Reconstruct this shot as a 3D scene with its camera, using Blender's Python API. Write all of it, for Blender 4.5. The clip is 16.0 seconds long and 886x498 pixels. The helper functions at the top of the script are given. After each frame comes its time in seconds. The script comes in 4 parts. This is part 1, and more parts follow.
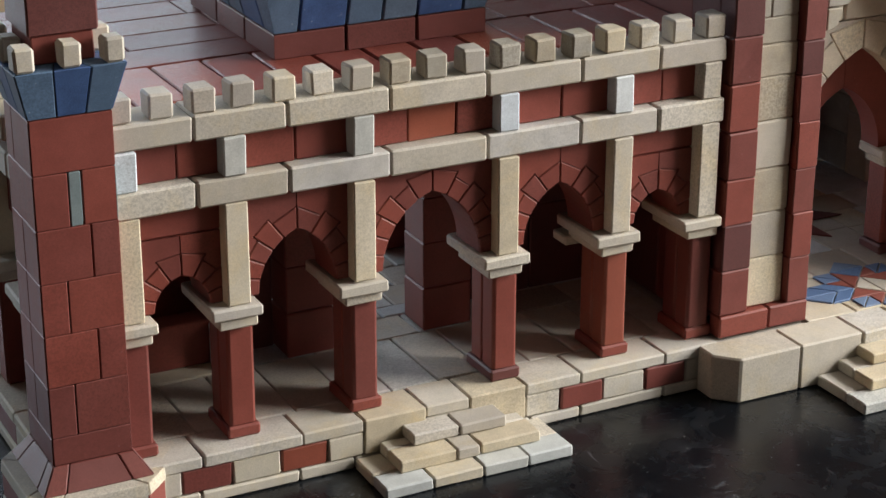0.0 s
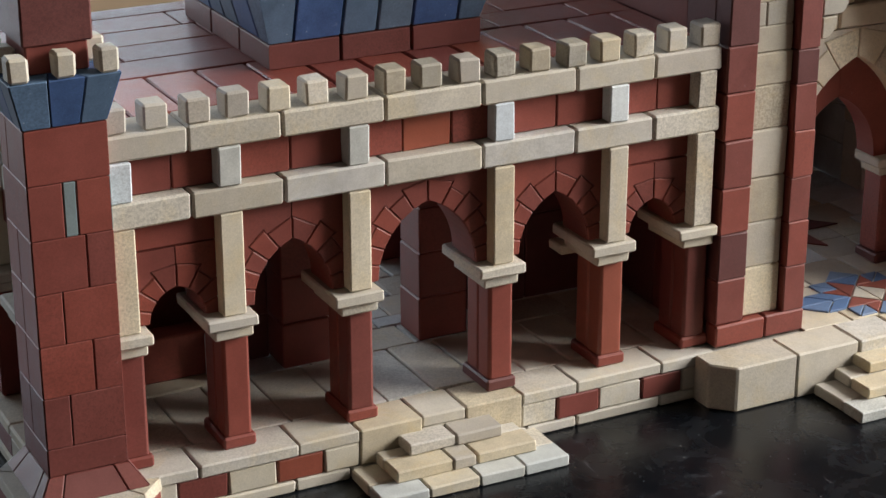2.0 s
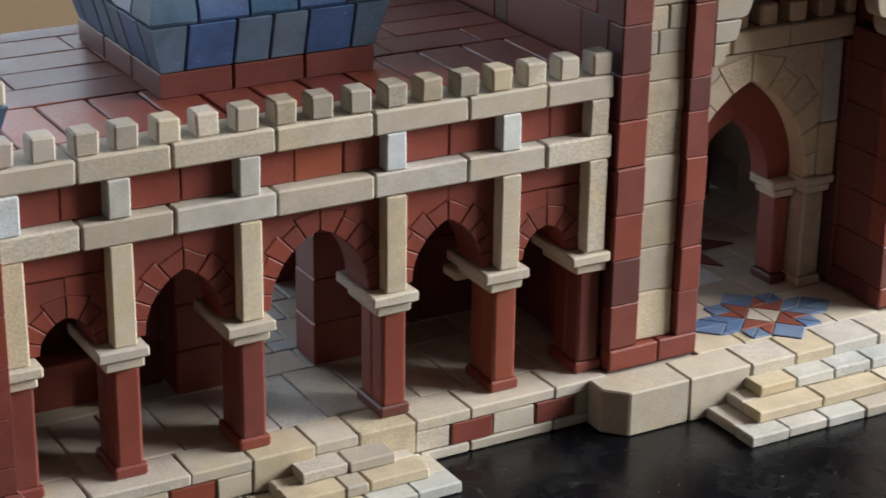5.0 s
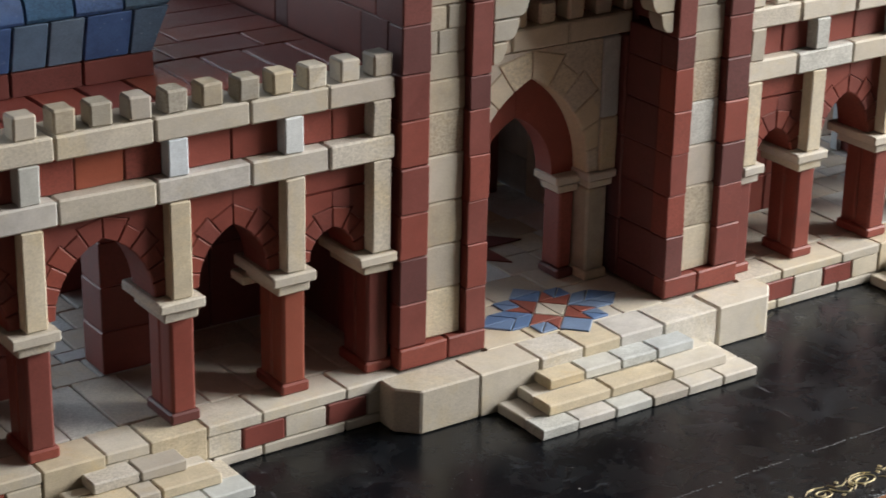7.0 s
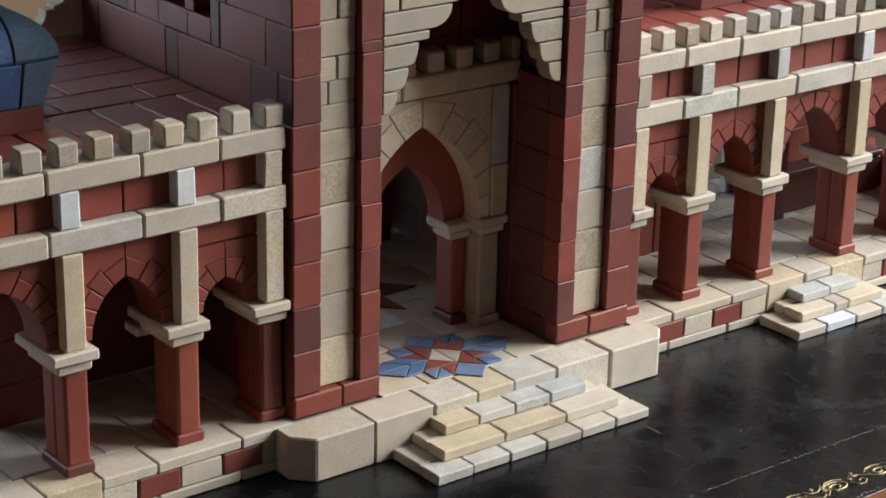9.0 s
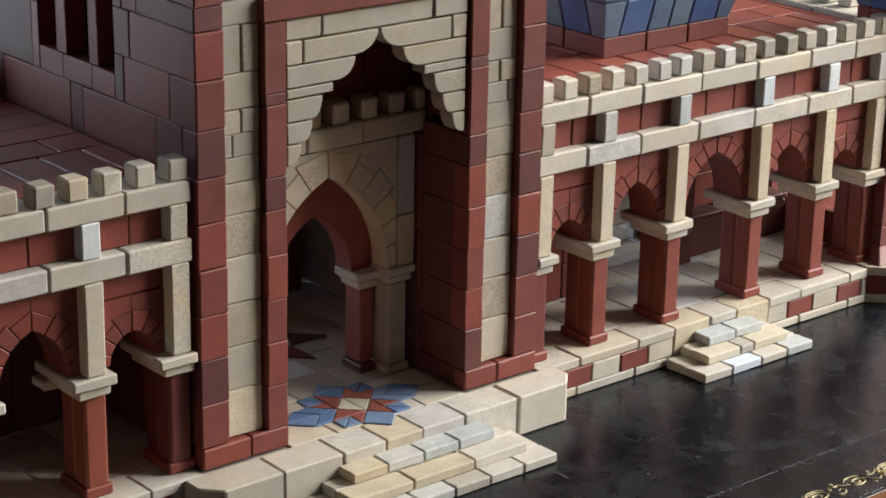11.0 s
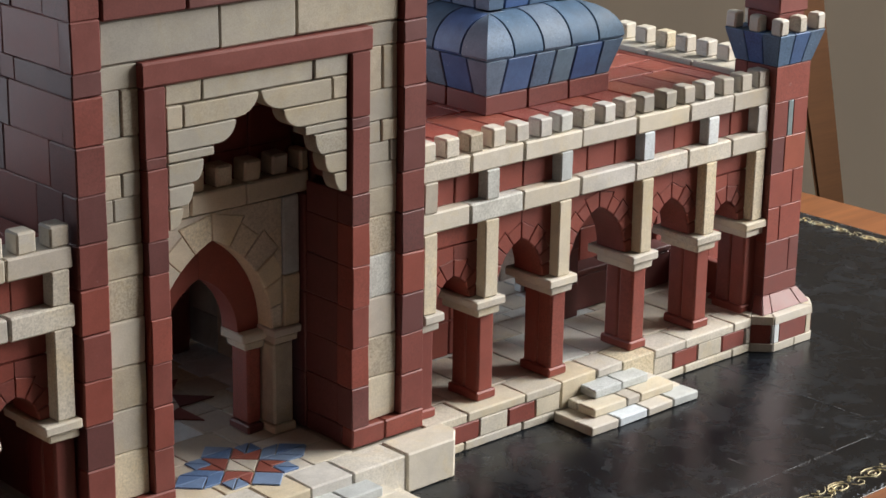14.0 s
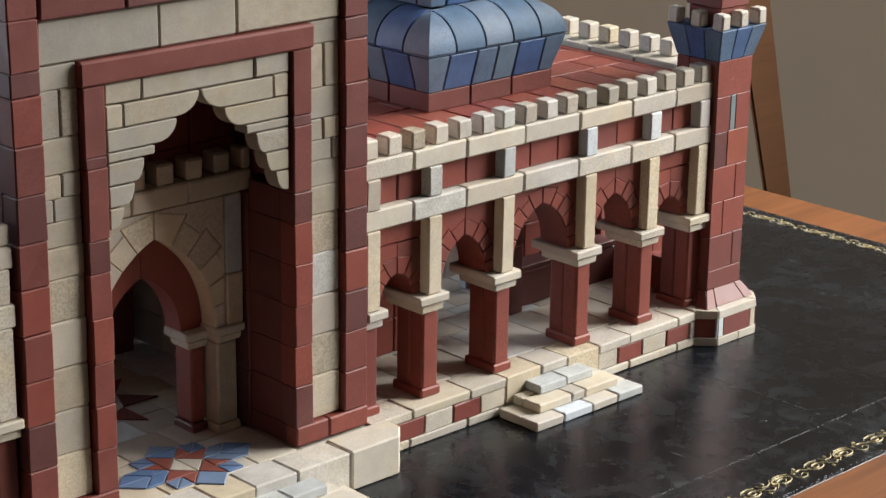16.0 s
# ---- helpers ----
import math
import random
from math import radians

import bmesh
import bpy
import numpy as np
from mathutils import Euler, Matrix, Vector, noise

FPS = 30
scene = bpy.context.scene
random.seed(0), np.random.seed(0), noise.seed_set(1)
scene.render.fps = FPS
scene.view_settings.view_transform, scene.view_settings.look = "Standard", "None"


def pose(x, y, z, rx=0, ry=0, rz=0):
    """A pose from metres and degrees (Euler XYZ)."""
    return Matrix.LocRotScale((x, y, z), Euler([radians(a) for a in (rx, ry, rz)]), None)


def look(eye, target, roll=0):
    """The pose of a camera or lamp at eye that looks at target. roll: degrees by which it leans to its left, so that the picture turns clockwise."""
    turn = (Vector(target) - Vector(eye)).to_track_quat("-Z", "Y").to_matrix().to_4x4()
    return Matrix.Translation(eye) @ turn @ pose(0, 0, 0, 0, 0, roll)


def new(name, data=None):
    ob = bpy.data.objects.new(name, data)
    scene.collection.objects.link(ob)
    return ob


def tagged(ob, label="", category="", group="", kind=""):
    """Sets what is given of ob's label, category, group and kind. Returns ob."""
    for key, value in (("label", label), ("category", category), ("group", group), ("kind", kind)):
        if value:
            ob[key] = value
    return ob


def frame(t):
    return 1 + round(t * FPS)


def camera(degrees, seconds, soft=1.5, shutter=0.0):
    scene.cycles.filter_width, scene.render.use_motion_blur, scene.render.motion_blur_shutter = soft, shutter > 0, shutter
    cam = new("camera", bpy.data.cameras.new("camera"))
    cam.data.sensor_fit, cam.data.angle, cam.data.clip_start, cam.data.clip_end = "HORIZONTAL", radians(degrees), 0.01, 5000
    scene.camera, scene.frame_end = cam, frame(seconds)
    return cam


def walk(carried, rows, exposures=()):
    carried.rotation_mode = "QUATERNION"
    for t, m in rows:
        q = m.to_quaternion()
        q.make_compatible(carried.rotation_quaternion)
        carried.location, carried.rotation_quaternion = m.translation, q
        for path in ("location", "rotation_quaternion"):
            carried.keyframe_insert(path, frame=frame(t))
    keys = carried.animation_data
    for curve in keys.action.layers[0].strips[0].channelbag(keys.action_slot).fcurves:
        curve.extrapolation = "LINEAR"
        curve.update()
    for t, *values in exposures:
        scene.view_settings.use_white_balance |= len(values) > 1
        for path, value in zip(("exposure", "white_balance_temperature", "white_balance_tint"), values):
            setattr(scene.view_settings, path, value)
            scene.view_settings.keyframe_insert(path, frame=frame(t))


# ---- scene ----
cam = camera(24.0, 16.0, soft=1.5, shutter=0.6)
# seconds, place in metres, yaw, pitch, roll in degrees
PATH = [
    (0.0, -0.6848, -0.8099, 0.4640, -26.901, -21.741, -0.084),
    (0.5, -0.6854, -0.8108, 0.4639, -26.946, -21.623, -0.104),
    (1.0, -0.6859, -0.8110, 0.4640, -27.014, -21.553, -0.094),
    (1.5, -0.6859, -0.8111, 0.4630, -27.089, -21.440, 0.013),
    (2.0, -0.6840, -0.8103, 0.4618, -27.043, -21.355, 0.085),
    (2.5, -0.6843, -0.8106, 0.4633, -26.996, -21.261, 0.046),
    (3.0, -0.6852, -0.8115, 0.4649, -27.236, -21.083, -0.129),
    (5.3, -0.6655, -0.8127, 0.4837, -29.740, -21.887, -0.730),
    (5.5, -0.6641, -0.8131, 0.4825, -30.477, -21.832, -0.681),
    (6.0, -0.6632, -0.8175, 0.4830, -31.944, -21.826, -0.639),
    (6.5, -0.6621, -0.8199, 0.4829, -33.332, -21.732, -0.669),
    (7.0, -0.6614, -0.8207, 0.4836, -34.564, -21.639, -0.987),
    (7.5, -0.6576, -0.8203, 0.4832, -35.479, -21.499, -1.273),
    (8.0, -0.6575, -0.8234, 0.4847, -36.135, -21.285, -1.222),
    (8.5, -0.6609, -0.8291, 0.4882, -36.728, -20.861, -1.095),
    (9.0, -0.6615, -0.8318, 0.4891, -37.317, -20.369, -1.100),
    (9.2, -0.6617, -0.8326, 0.4897, -37.550, -20.190, -1.110),
    (11.5, -0.6564, -0.8464, 0.4971, -40.098, -18.957, -1.036),
    (12.0, -0.6542, -0.8468, 0.4982, -40.735, -18.800, -1.119),
    (12.5, -0.6520, -0.8476, 0.4990, -41.364, -18.700, -1.190),
    (13.0, -0.6514, -0.8503, 0.5000, -41.804, -18.498, -0.991),
    (13.5, -0.6541, -0.8539, 0.5020, -42.113, -18.127, -0.855),
    (14.0, -0.6542, -0.8559, 0.5031, -42.382, -17.723, -0.827),
    (14.5, -0.6508, -0.8567, 0.5032, -42.662, -17.519, -0.767),
    (15.0, -0.6493, -0.8594, 0.5029, -43.078, -17.593, -0.701),
    (15.5, -0.6482, -0.8590, 0.5033, -43.530, -17.739, -0.675),
    (16.0, -0.6501, -0.8597, 0.5040, -43.761, -17.824, -0.775),
]
walk(cam, [(t, pose(x, y, z, 90 + pitch, roll, yaw)) for t, x, y, z, yaw, pitch, roll in PATH],
     [(0.0, 0.06), (3.0, 0.04), (5.5, -0.05), (9.0, -0.15), (12.5, -0.17), (16.0, -0.15)])

# ---- light ----
world = bpy.data.worlds.new("world")
scene.world = world
world.use_nodes = True
wn = world.node_tree
sky = wn.nodes.new("ShaderNodeTexSky")
sky.sky_type, sky.sun_disc = "NISHITA", False
sky.sun_elevation, sky.sun_rotation = radians(35), radians(120)
wn.nodes["Background"].inputs[1].default_value = 0.1
wn.links.new(sky.outputs[0], wn.nodes["Background"].inputs[0])


def window_lamp(eye, target, w, h, watts, colour):
    lamp = bpy.data.lights.new("window_light", "AREA")
    lamp.shape, lamp.size, lamp.size_y, lamp.energy, lamp.color = "RECTANGLE", w, h, watts, colour
    ob = new("window_light", lamp)
    ob.matrix_world = look(eye, target)
    return ob


ROOM = (-2.6, 2.0, -2.4, 2.6, -0.76, 1.9)  # x0, x1, y0, y1, floor, ceiling
WIN_E = (-1.75, 0.2, 0.45, 1.75)   # window in the wall at x1: y0, y1, z0, z1
WIN_B = (-2.45, 0.62, -0.45, 1.6)   # window in the wall at y1: x0, x1, z0, z1
window_lamp((ROOM[1] + 0.05, (WIN_E[0] + WIN_E[1]) / 2, 1.1), (0, (WIN_E[0] + WIN_E[1]) / 2 + 0.3, 0.1), 1.85, 1.25, 172, (1.0, 0.97, 0.93))
window_lamp(((WIN_B[0] + WIN_B[1]) / 2, ROOM[3] + 0.05, 0.57), ((WIN_B[0] + WIN_B[1]) / 2, 0, 0.57), 3.02, 2.0, 80, (0.78, 0.88, 1.0))
scene.view_settings.exposure = 0.0

# ---- materials ----


def nodes_of(name):
    m = bpy.data.materials.new(name)
    m.use_nodes = True
    t = m.node_tree
    return m, t, t.nodes["Principled BSDF"]


def add(t, kind, **ins):
    n = t.nodes.new("ShaderNode" + kind)
    for k, v in ins.items():
        n.inputs[k].default_value = v
    return n


def ramp(t, stops, source, mode="LINEAR"):
    r = t.nodes.new("ShaderNodeValToRGB")
    r.color_ramp.interpolation = mode
    els = r.color_ramp.elements
    while len(els) < len(stops):
        els.new(0.5)
    for e, (p, c) in zip(els, stops):
        e.position, e.color = p, (*c, 1)
    t.links.new(source, r.inputs[0])
    return r.outputs[0]


def mix(t, kind, a, b, fac):
    n = t.nodes.new("ShaderNodeMix")
    n.data_type, n.blend_type = "RGBA", kind
    for sock, v in ((n.inputs[0], fac), (n.inputs[6], a), (n.inputs[7], b)):
        if isinstance(v, (int, float)):
            sock.default_value = v
        elif isinstance(v, tuple):
            sock.default_value = (*v, 1)
        else:
            t.links.new(v, sock)
    return n.outputs[2]


def stone_mat(name, tones, rough, grain=0.16, stain=0.3, bump=0.12, fleck=0.12, spec=0.4, specks=0.0):
    """Pressed-sand building stone: one of the tones for each piece, sandy grain that is coarser on some pieces, worn patches, pits and pale scuffs."""
    m, t, p = nodes_of(name)
    info = t.nodes.new("ShaderNodeObjectInfo")
    co = t.nodes.new("ShaderNodeTexCoord")
    shift = t.nodes.new("ShaderNodeVectorMath")
    shift.operation = "MULTIPLY_ADD"
    shift.inputs[1].default_value = (1, 1, 1)
    t.links.new(co.outputs["Object"], shift.inputs[0])
    scale = add(t, "Math")
    scale.operation = "MULTIPLY"
    scale.inputs[1].default_value = 37.0
    t.links.new(info.outputs["Random"], scale.inputs[0])
    t.links.new(scale.outputs[0], shift.inputs[2])
    v = shift.outputs[0]
    stops = [(i / len(tones), c) for i, c in enumerate(tones)]
    base = ramp(t, stops, info.outputs["Random"], "CONSTANT")
    fine = add(t, "TexNoise", Scale=1700.0, Detail=3.0)
    coarse = add(t, "TexNoise", Scale=760.0, Detail=2.0, Roughness=0.7)
    cloud = add(t, "TexNoise", Scale=70.0, Detail=5.0, Roughness=0.65)
    spot = add(t, "TexVoronoi", Scale=330.0)
    scuff = add(t, "TexNoise", Scale=150.0, Detail=6.0, Roughness=0.75)
    for n in (fine, coarse, cloud, spot, scuff):
        t.links.new(v, n.inputs["Vector"])
    g = ramp(t, [(0.3, (1 - grain,) * 3), (0.7, (1 + grain,) * 3)], fine.outputs[0])
    s = ramp(t, [(0.3, (1 - stain,) * 3), (0.68, (1.08,) * 3)], cloud.outputs[0])
    c = mix(t, "MULTIPLY", base, g, 1.0)
    c = mix(t, "MULTIPLY", c, s, 1.0)
    h = ramp(t, [(0.36, (1 - 2.0 * grain,) * 3), (0.5, (1, 1, 1)), (0.66, (1 + 1.25 * grain,) * 3)], coarse.outputs[0])
    wild = add(t, "Math")
    wild.operation = "FRACT"
    t.links.new(scale.outputs[0], wild.inputs[0])
    c = mix(t, "MULTIPLY", c, h, ramp(t, [(0.5, (0.12,) * 3), (0.92, (1.0,) * 3)], wild.outputs[0]))
    pit = ramp(t, [(0.04, (0.72,) * 3), (0.13, (1, 1, 1))], spot.outputs["Distance"])
    c = mix(t, "MULTIPLY", c, pit, 0.3)
    pale = ramp(t, [(0.66, (0, 0, 0)), (0.8, (fleck,) * 3)], scuff.outputs[0])
    c = mix(t, "ADD", c, pale, 1.0)
    # pale specks: dust on the blue stones, on the roof also painted glints
    if specks:
        grit = add(t, "TexVoronoi", Scale=240.0, Randomness=1.0)
        t.links.new(v, grit.inputs["Vector"])
        lint_glint = ramp(t, [(0.05, (specks,) * 3), (0.1, (0, 0, 0))], grit.outputs["Distance"])
        c = mix(t, "ADD", c, mix(t, "MULTIPLY", lint_glint, ramp(t, [(0.45, (0, 0, 0)), (0.6, (1, 1, 1))], cloud.outputs[0]), 1.0), 1.0)
    if tones[0][0] > 0.34 and tones[0][2] < tones[0][0]:
        # sand-coloured stones: old handling has left yellowish and greyish patches
        age = add(t, "TexNoise", Scale=42.0, Detail=6.0, Roughness=0.7, Distortion=0.6)
        t.links.new(v, age.inputs["Vector"])
        c = mix(t, "MULTIPLY", c, ramp(t, [(0.36, (0.985, 0.99, 1.02)), (0.52, (1.0, 1.0, 1.0)), (0.68, (1.03, 0.98, 0.87))], age.outputs[0]), 1.0)
    t.links.new(c, p.inputs["Base Color"])
    r = add(t, "MapRange")
    r.inputs["To Min"].default_value, r.inputs["To Max"].default_value = rough - 0.14, rough + 0.14
    t.links.new(cloud.outputs[0], r.inputs[0])
    t.links.new(r.outputs[0], p.inputs["Roughness"])
    p.inputs["Specular IOR Level"].default_value = spec
    b = add(t, "Bump", Strength=bump, Distance=0.0006)
    both = mix(t, "ADD", mix(t, "ADD", fine.outputs[1], cloud.outputs[1], 1.0), coarse.outputs[1], 0.6)
    t.links.new(both, b.inputs["Height"])
    t.links.new(b.outputs[0], p.inputs["Normal"])
    return m


RED = stone_mat("brick_red", [(0.228, 0.056, 0.042), (0.25, 0.061, 0.044), (0.21, 0.053, 0.041), (0.236, 0.057, 0.041), (0.192, 0.051, 0.041)], 0.5, 0.09, 0.14, spec=0.42)
ROOF = stone_mat("roof_red", [(0.285, 0.078, 0.062), (0.315, 0.084, 0.062), (0.255, 0.075, 0.066), (0.32, 0.092, 0.062)], 0.36, 0.12, 0.14, 0.9, 0.1, 0.25, specks=0.3)
# own tone of some stones; also paints weaker light on the upper gatehouse
MAROON = stone_mat("maroon", [(0.172, 0.047, 0.039), (0.185, 0.05, 0.04), (0.158, 0.045, 0.038)], 0.5, 0.09, 0.13, spec=0.42)
ORANGE = stone_mat("orange_red", [(0.31, 0.078, 0.042), (0.28, 0.072, 0.043)], 0.46, 0.09, 0.14, spec=0.55)
# own tone of some stones; also paints shade in the gateway and arcades
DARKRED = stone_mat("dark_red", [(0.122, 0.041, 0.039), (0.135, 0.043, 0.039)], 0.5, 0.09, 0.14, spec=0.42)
CREAM = stone_mat("sand_cream", [(0.545, 0.5, 0.415), (0.575, 0.535, 0.455), (0.5, 0.462, 0.39), (0.565, 0.512, 0.405), (0.52, 0.487, 0.428)], 0.7, 0.1, 0.1)
YELLOW = stone_mat("sand_yellow", [(0.58, 0.508, 0.375), (0.56, 0.485, 0.35)], 0.72, 0.13, 0.18)
HONEY = stone_mat("sand_honey", [(0.6, 0.535, 0.41), (0.58, 0.52, 0.405), (0.62, 0.545, 0.4), (0.55, 0.5, 0.41)], 0.7, 0.1, 0.1)
GREY = stone_mat("sand_grey", [(0.435, 0.4, 0.345), (0.475, 0.432, 0.37), (0.45, 0.41, 0.34), (0.5, 0.457, 0.38)], 0.7, 0.1, 0.1)
# own tone of some merlons; also darkens upper gatehouse and hall as shade
DULL_SHADED = stone_mat("sand_dull_shaded", [(0.352, 0.328, 0.277), (0.376, 0.349, 0.29), (0.33, 0.31, 0.267), (0.385, 0.347, 0.275)], 0.7, 0.1, 0.1)
WHITE = stone_mat("cool_white", [(0.63, 0.69, 0.73), (0.68, 0.72, 0.73), (0.6, 0.66, 0.71)], 0.7, 0.1, 0.16)
IVORY = stone_mat("ivory", [(0.58, 0.55, 0.49), (0.61, 0.57, 0.5), (0.55, 0.53, 0.49)], 0.7, 0.1, 0.2)
PALE = stone_mat("pale_slate", [(0.5, 0.525, 0.515), (0.53, 0.54, 0.51), (0.47, 0.5, 0.505), (0.55, 0.55, 0.51)], 0.7, 0.1, 0.2)
OLIVE = stone_mat("sand_olive", [(0.445, 0.393, 0.303), (0.415, 0.373, 0.293)], 0.72, 0.12, 0.22)
BLUE = stone_mat("deep_blue", [(0.068, 0.135, 0.32), (0.08, 0.15, 0.315), (0.06, 0.122, 0.29)], 0.5, 0.12, 0.34, 0.25, 0.26, specks=0.3)
TEAL = stone_mat("teal_blue", [(0.056, 0.135, 0.255), (0.075, 0.15, 0.245), (0.05, 0.13, 0.265)], 0.66, 0.1, 0.28, 0.12, 0.15, 0.24, specks=0.25)
STEEL = stone_mat("steel_blue", [(0.118, 0.185, 0.285), (0.14, 0.2, 0.285), (0.11, 0.183, 0.295), (0.135, 0.205, 0.28)], 0.6, 0.1, 0.28, 0.12, 0.15, 0.28, specks=0.25)
SLATE = stone_mat("slate_blue", [(0.075, 0.138, 0.22), (0.09, 0.152, 0.23), (0.08, 0.147, 0.24)], 0.62, 0.1, 0.28, 0.12, 0.15, 0.26, specks=0.25)
BLUE_MOSAIC = stone_mat("mosaic_blue", [(0.11, 0.19, 0.36), (0.14, 0.22, 0.38), (0.16, 0.23, 0.36)], 0.5, 0.12, 0.15)
RED_MOSAIC = stone_mat("mosaic_red", [(0.3, 0.09, 0.065), (0.26, 0.08, 0.06)], 0.5, 0.12, 0.15)
GLASSY = stone_mat("slit_grey", [(0.2, 0.25, 0.26)], 0.4, 0.1, 0.15)


def leather_mat():
    """Polished black desk leather: dusty bloom, bluish scuffs in patches, fine crumbs and hair scratches."""
    m, t, p = nodes_of("black_leather")
    co = t.nodes.new("ShaderNodeTexCoord")
    cloud = add(t, "TexNoise", Scale=7.0, Detail=5.0, Roughness=0.6)
    dust = add(t, "TexNoise", Scale=36.0, Detail=9.0, Roughness=0.72, Distortion=0.6)
    grain = add(t, "TexVoronoi", Scale=1100.0)
    speck = add(t, "TexVoronoi", Scale=170.0, Randomness=1.0)
    crumb = add(t, "TexVoronoi", Scale=62.0, Randomness=1.0)
    pick = add(t, "TexNoise", Scale=21.0, Detail=1.0)
    wear = add(t, "TexNoise", Scale=15.0, Detail=4.0, Roughness=0.65, Distortion=0.4)
    for n in (cloud, dust, grain, speck, crumb, pick, wear):
        t.links.new(co.outputs["Object"], n.inputs["Vector"])
    base = ramp(t, [(0.35, (0.0014, 0.0022, 0.0038)), (0.7, (0.0042, 0.0063, 0.0092))], cloud.outputs[0])
    film = ramp(t, [(0.5, (0, 0, 0)), (0.62, (0.008, 0.0102, 0.0125)), (0.78, (0.055, 0.066, 0.078))], dust.outputs[0])
    patch = ramp(t, [(0.42, (0, 0, 0)), (0.6, (1, 1, 1))], cloud.outputs[0])
    c = mix(t, "ADD", base, mix(t, "MULTIPLY", film, patch, 0.8), 0.9)
    worn = ramp(t, [(0.52, (0, 0, 0)), (0.68, (1, 1, 1))], wear.outputs[0])
    for turn, scale, cut, tone in ((0.75, (90, 190, 90), 0.55, 0.045), (-0.5, (75, 150, 75), 0.57, 0.04)):
        mp = t.nodes.new("ShaderNodeMapping")
        mp.inputs["Rotation"].default_value = (0, 0, turn)
        mp.inputs["Scale"].default_value = scale
        t.links.new(co.outputs["Object"], mp.inputs[0])
        n = add(t, "TexNoise", Scale=1.0, Detail=6.0, Roughness=0.75, Distortion=0.5)
        t.links.new(mp.outputs[0], n.inputs["Vector"])
        streak = ramp(t, [(cut, (0, 0, 0)), (cut + 0.2, (tone * 2.0, tone * 2.2, tone * 2.5))], n.outputs[0])
        c = mix(t, "ADD", c, mix(t, "MULTIPLY", streak, worn, 1.0), 1.0)
    some = ramp(t, [(0.46, (0, 0, 0)), (0.56, (1, 1, 1))], pick.outputs[0])
    dots = ramp(t, [(0.03, (0.36, 0.37, 0.38)), (0.065, (0, 0, 0))], speck.outputs["Distance"])
    c = mix(t, "ADD", c, mix(t, "MULTIPLY", dots, some, 1.0), 1.0)
    bits = ramp(t, [(0.03, (0.5, 0.48, 0.44)), (0.05, (0, 0, 0))], crumb.outputs["Distance"])
    c = mix(t, "ADD", c, mix(t, "MULTIPLY", bits, worn, 1.0), 0.8)
    for turn, scale, cut in ((0.5, (240, 17, 17), 0.73), (-0.9, (280, 22, 22), 0.745), (1.9, (220, 26, 26), 0.745)):
        mp = t.nodes.new("ShaderNodeMapping")
        mp.inputs["Rotation"].default_value = (0, 0, turn)
        mp.inputs["Scale"].default_value = scale
        t.links.new(co.outputs["Object"], mp.inputs[0])
        n = add(t, "TexNoise", Scale=1.0, Detail=2.0, Distortion=0.15)
        t.links.new(mp.outputs[0], n.inputs["Vector"])
        line = ramp(t, [(cut, (0, 0, 0)), (cut + 0.05, (0.1, 0.1, 0.11))], n.outputs[0])
        c = mix(t, "ADD", c, line, 0.7)
    t.links.new(c, p.inputs["Base Color"])
    r = ramp(t, [(0.35, (0.17,) * 3), (0.7, (0.38,) * 3)], dust.outputs[0])
    t.links.new(r, p.inputs["Roughness"])
    p.inputs["Specular IOR Level"].default_value = 0.46
    b = add(t, "Bump", Strength=0.06, Distance=0.0004)
    t.links.new(grain.outputs["Distance"], b.inputs["Height"])
    slow = add(t, "Bump", Strength=0.25, Distance=0.0008)
    t.links.new(dust.outputs[0], slow.inputs["Height"])
    t.links.new(b.outputs[0], slow.inputs["Normal"])
    t.links.new(slow.outputs[0], p.inputs["Normal"])
    return m


def wood_mat(name, dark, light, rough):
    m, t, p = nodes_of(name)
    co = t.nodes.new("ShaderNodeTexCoord")
    mp = t.nodes.new("ShaderNodeMapping")
    mp.inputs["Scale"].default_value = (4, 60, 60)
    t.links.new(co.outputs["Object"], mp.inputs[0])
    n = add(t, "TexNoise", Scale=1.6, Detail=7.0, Roughness=0.6)
    t.links.new(mp.outputs[0], n.inputs["Vector"])
    t.links.new(ramp(t, [(0.3, dark), (0.7, light)], n.outputs[0]), p.inputs["Base Color"])
    p.inputs["Roughness"].default_value = rough
    b = add(t, "Bump", Strength=0.1, Distance=0.0008)
    t.links.new(n.outputs[0], b.inputs["Height"])
    t.links.new(b.outputs[0], p.inputs["Normal"])
    return m


def paint_mat(name, colour, rough=0.85):
    m, t, p = nodes_of(name)
    co = t.nodes.new("ShaderNodeTexCoord")
    n = add(t, "TexNoise", Scale=3.0, Detail=6.0)
    t.links.new(co.outputs["Object"], n.inputs["Vector"])
    t.links.new(ramp(t, [(0.3, tuple(v * 0.9 for v in colour)), (0.7, colour)], n.outputs[0]), p.inputs["Base Color"])
    p.inputs["Roughness"].default_value = rough
    return m


LEATHER = leather_mat()
MAHOGANY = wood_mat("mahogany", (0.13, 0.045, 0.014), (0.25, 0.093, 0.03), 0.42)
DARKWOOD = wood_mat("dark_wood", (0.1, 0.042, 0.015), (0.135, 0.058, 0.02), 0.75)
PLASTER = paint_mat("beige_plaster", (0.49, 0.365, 0.245))
# unseen walls, ceiling and floor are made dark to cut bounced light
DARK_WALL = wood_mat("unseen_dark_wall", (0.02, 0.012, 0.008), (0.04, 0.024, 0.014), 0.5)
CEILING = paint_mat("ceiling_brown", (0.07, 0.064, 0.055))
CARPET = paint_mat("carpet_brown", (0.05, 0.038, 0.03))
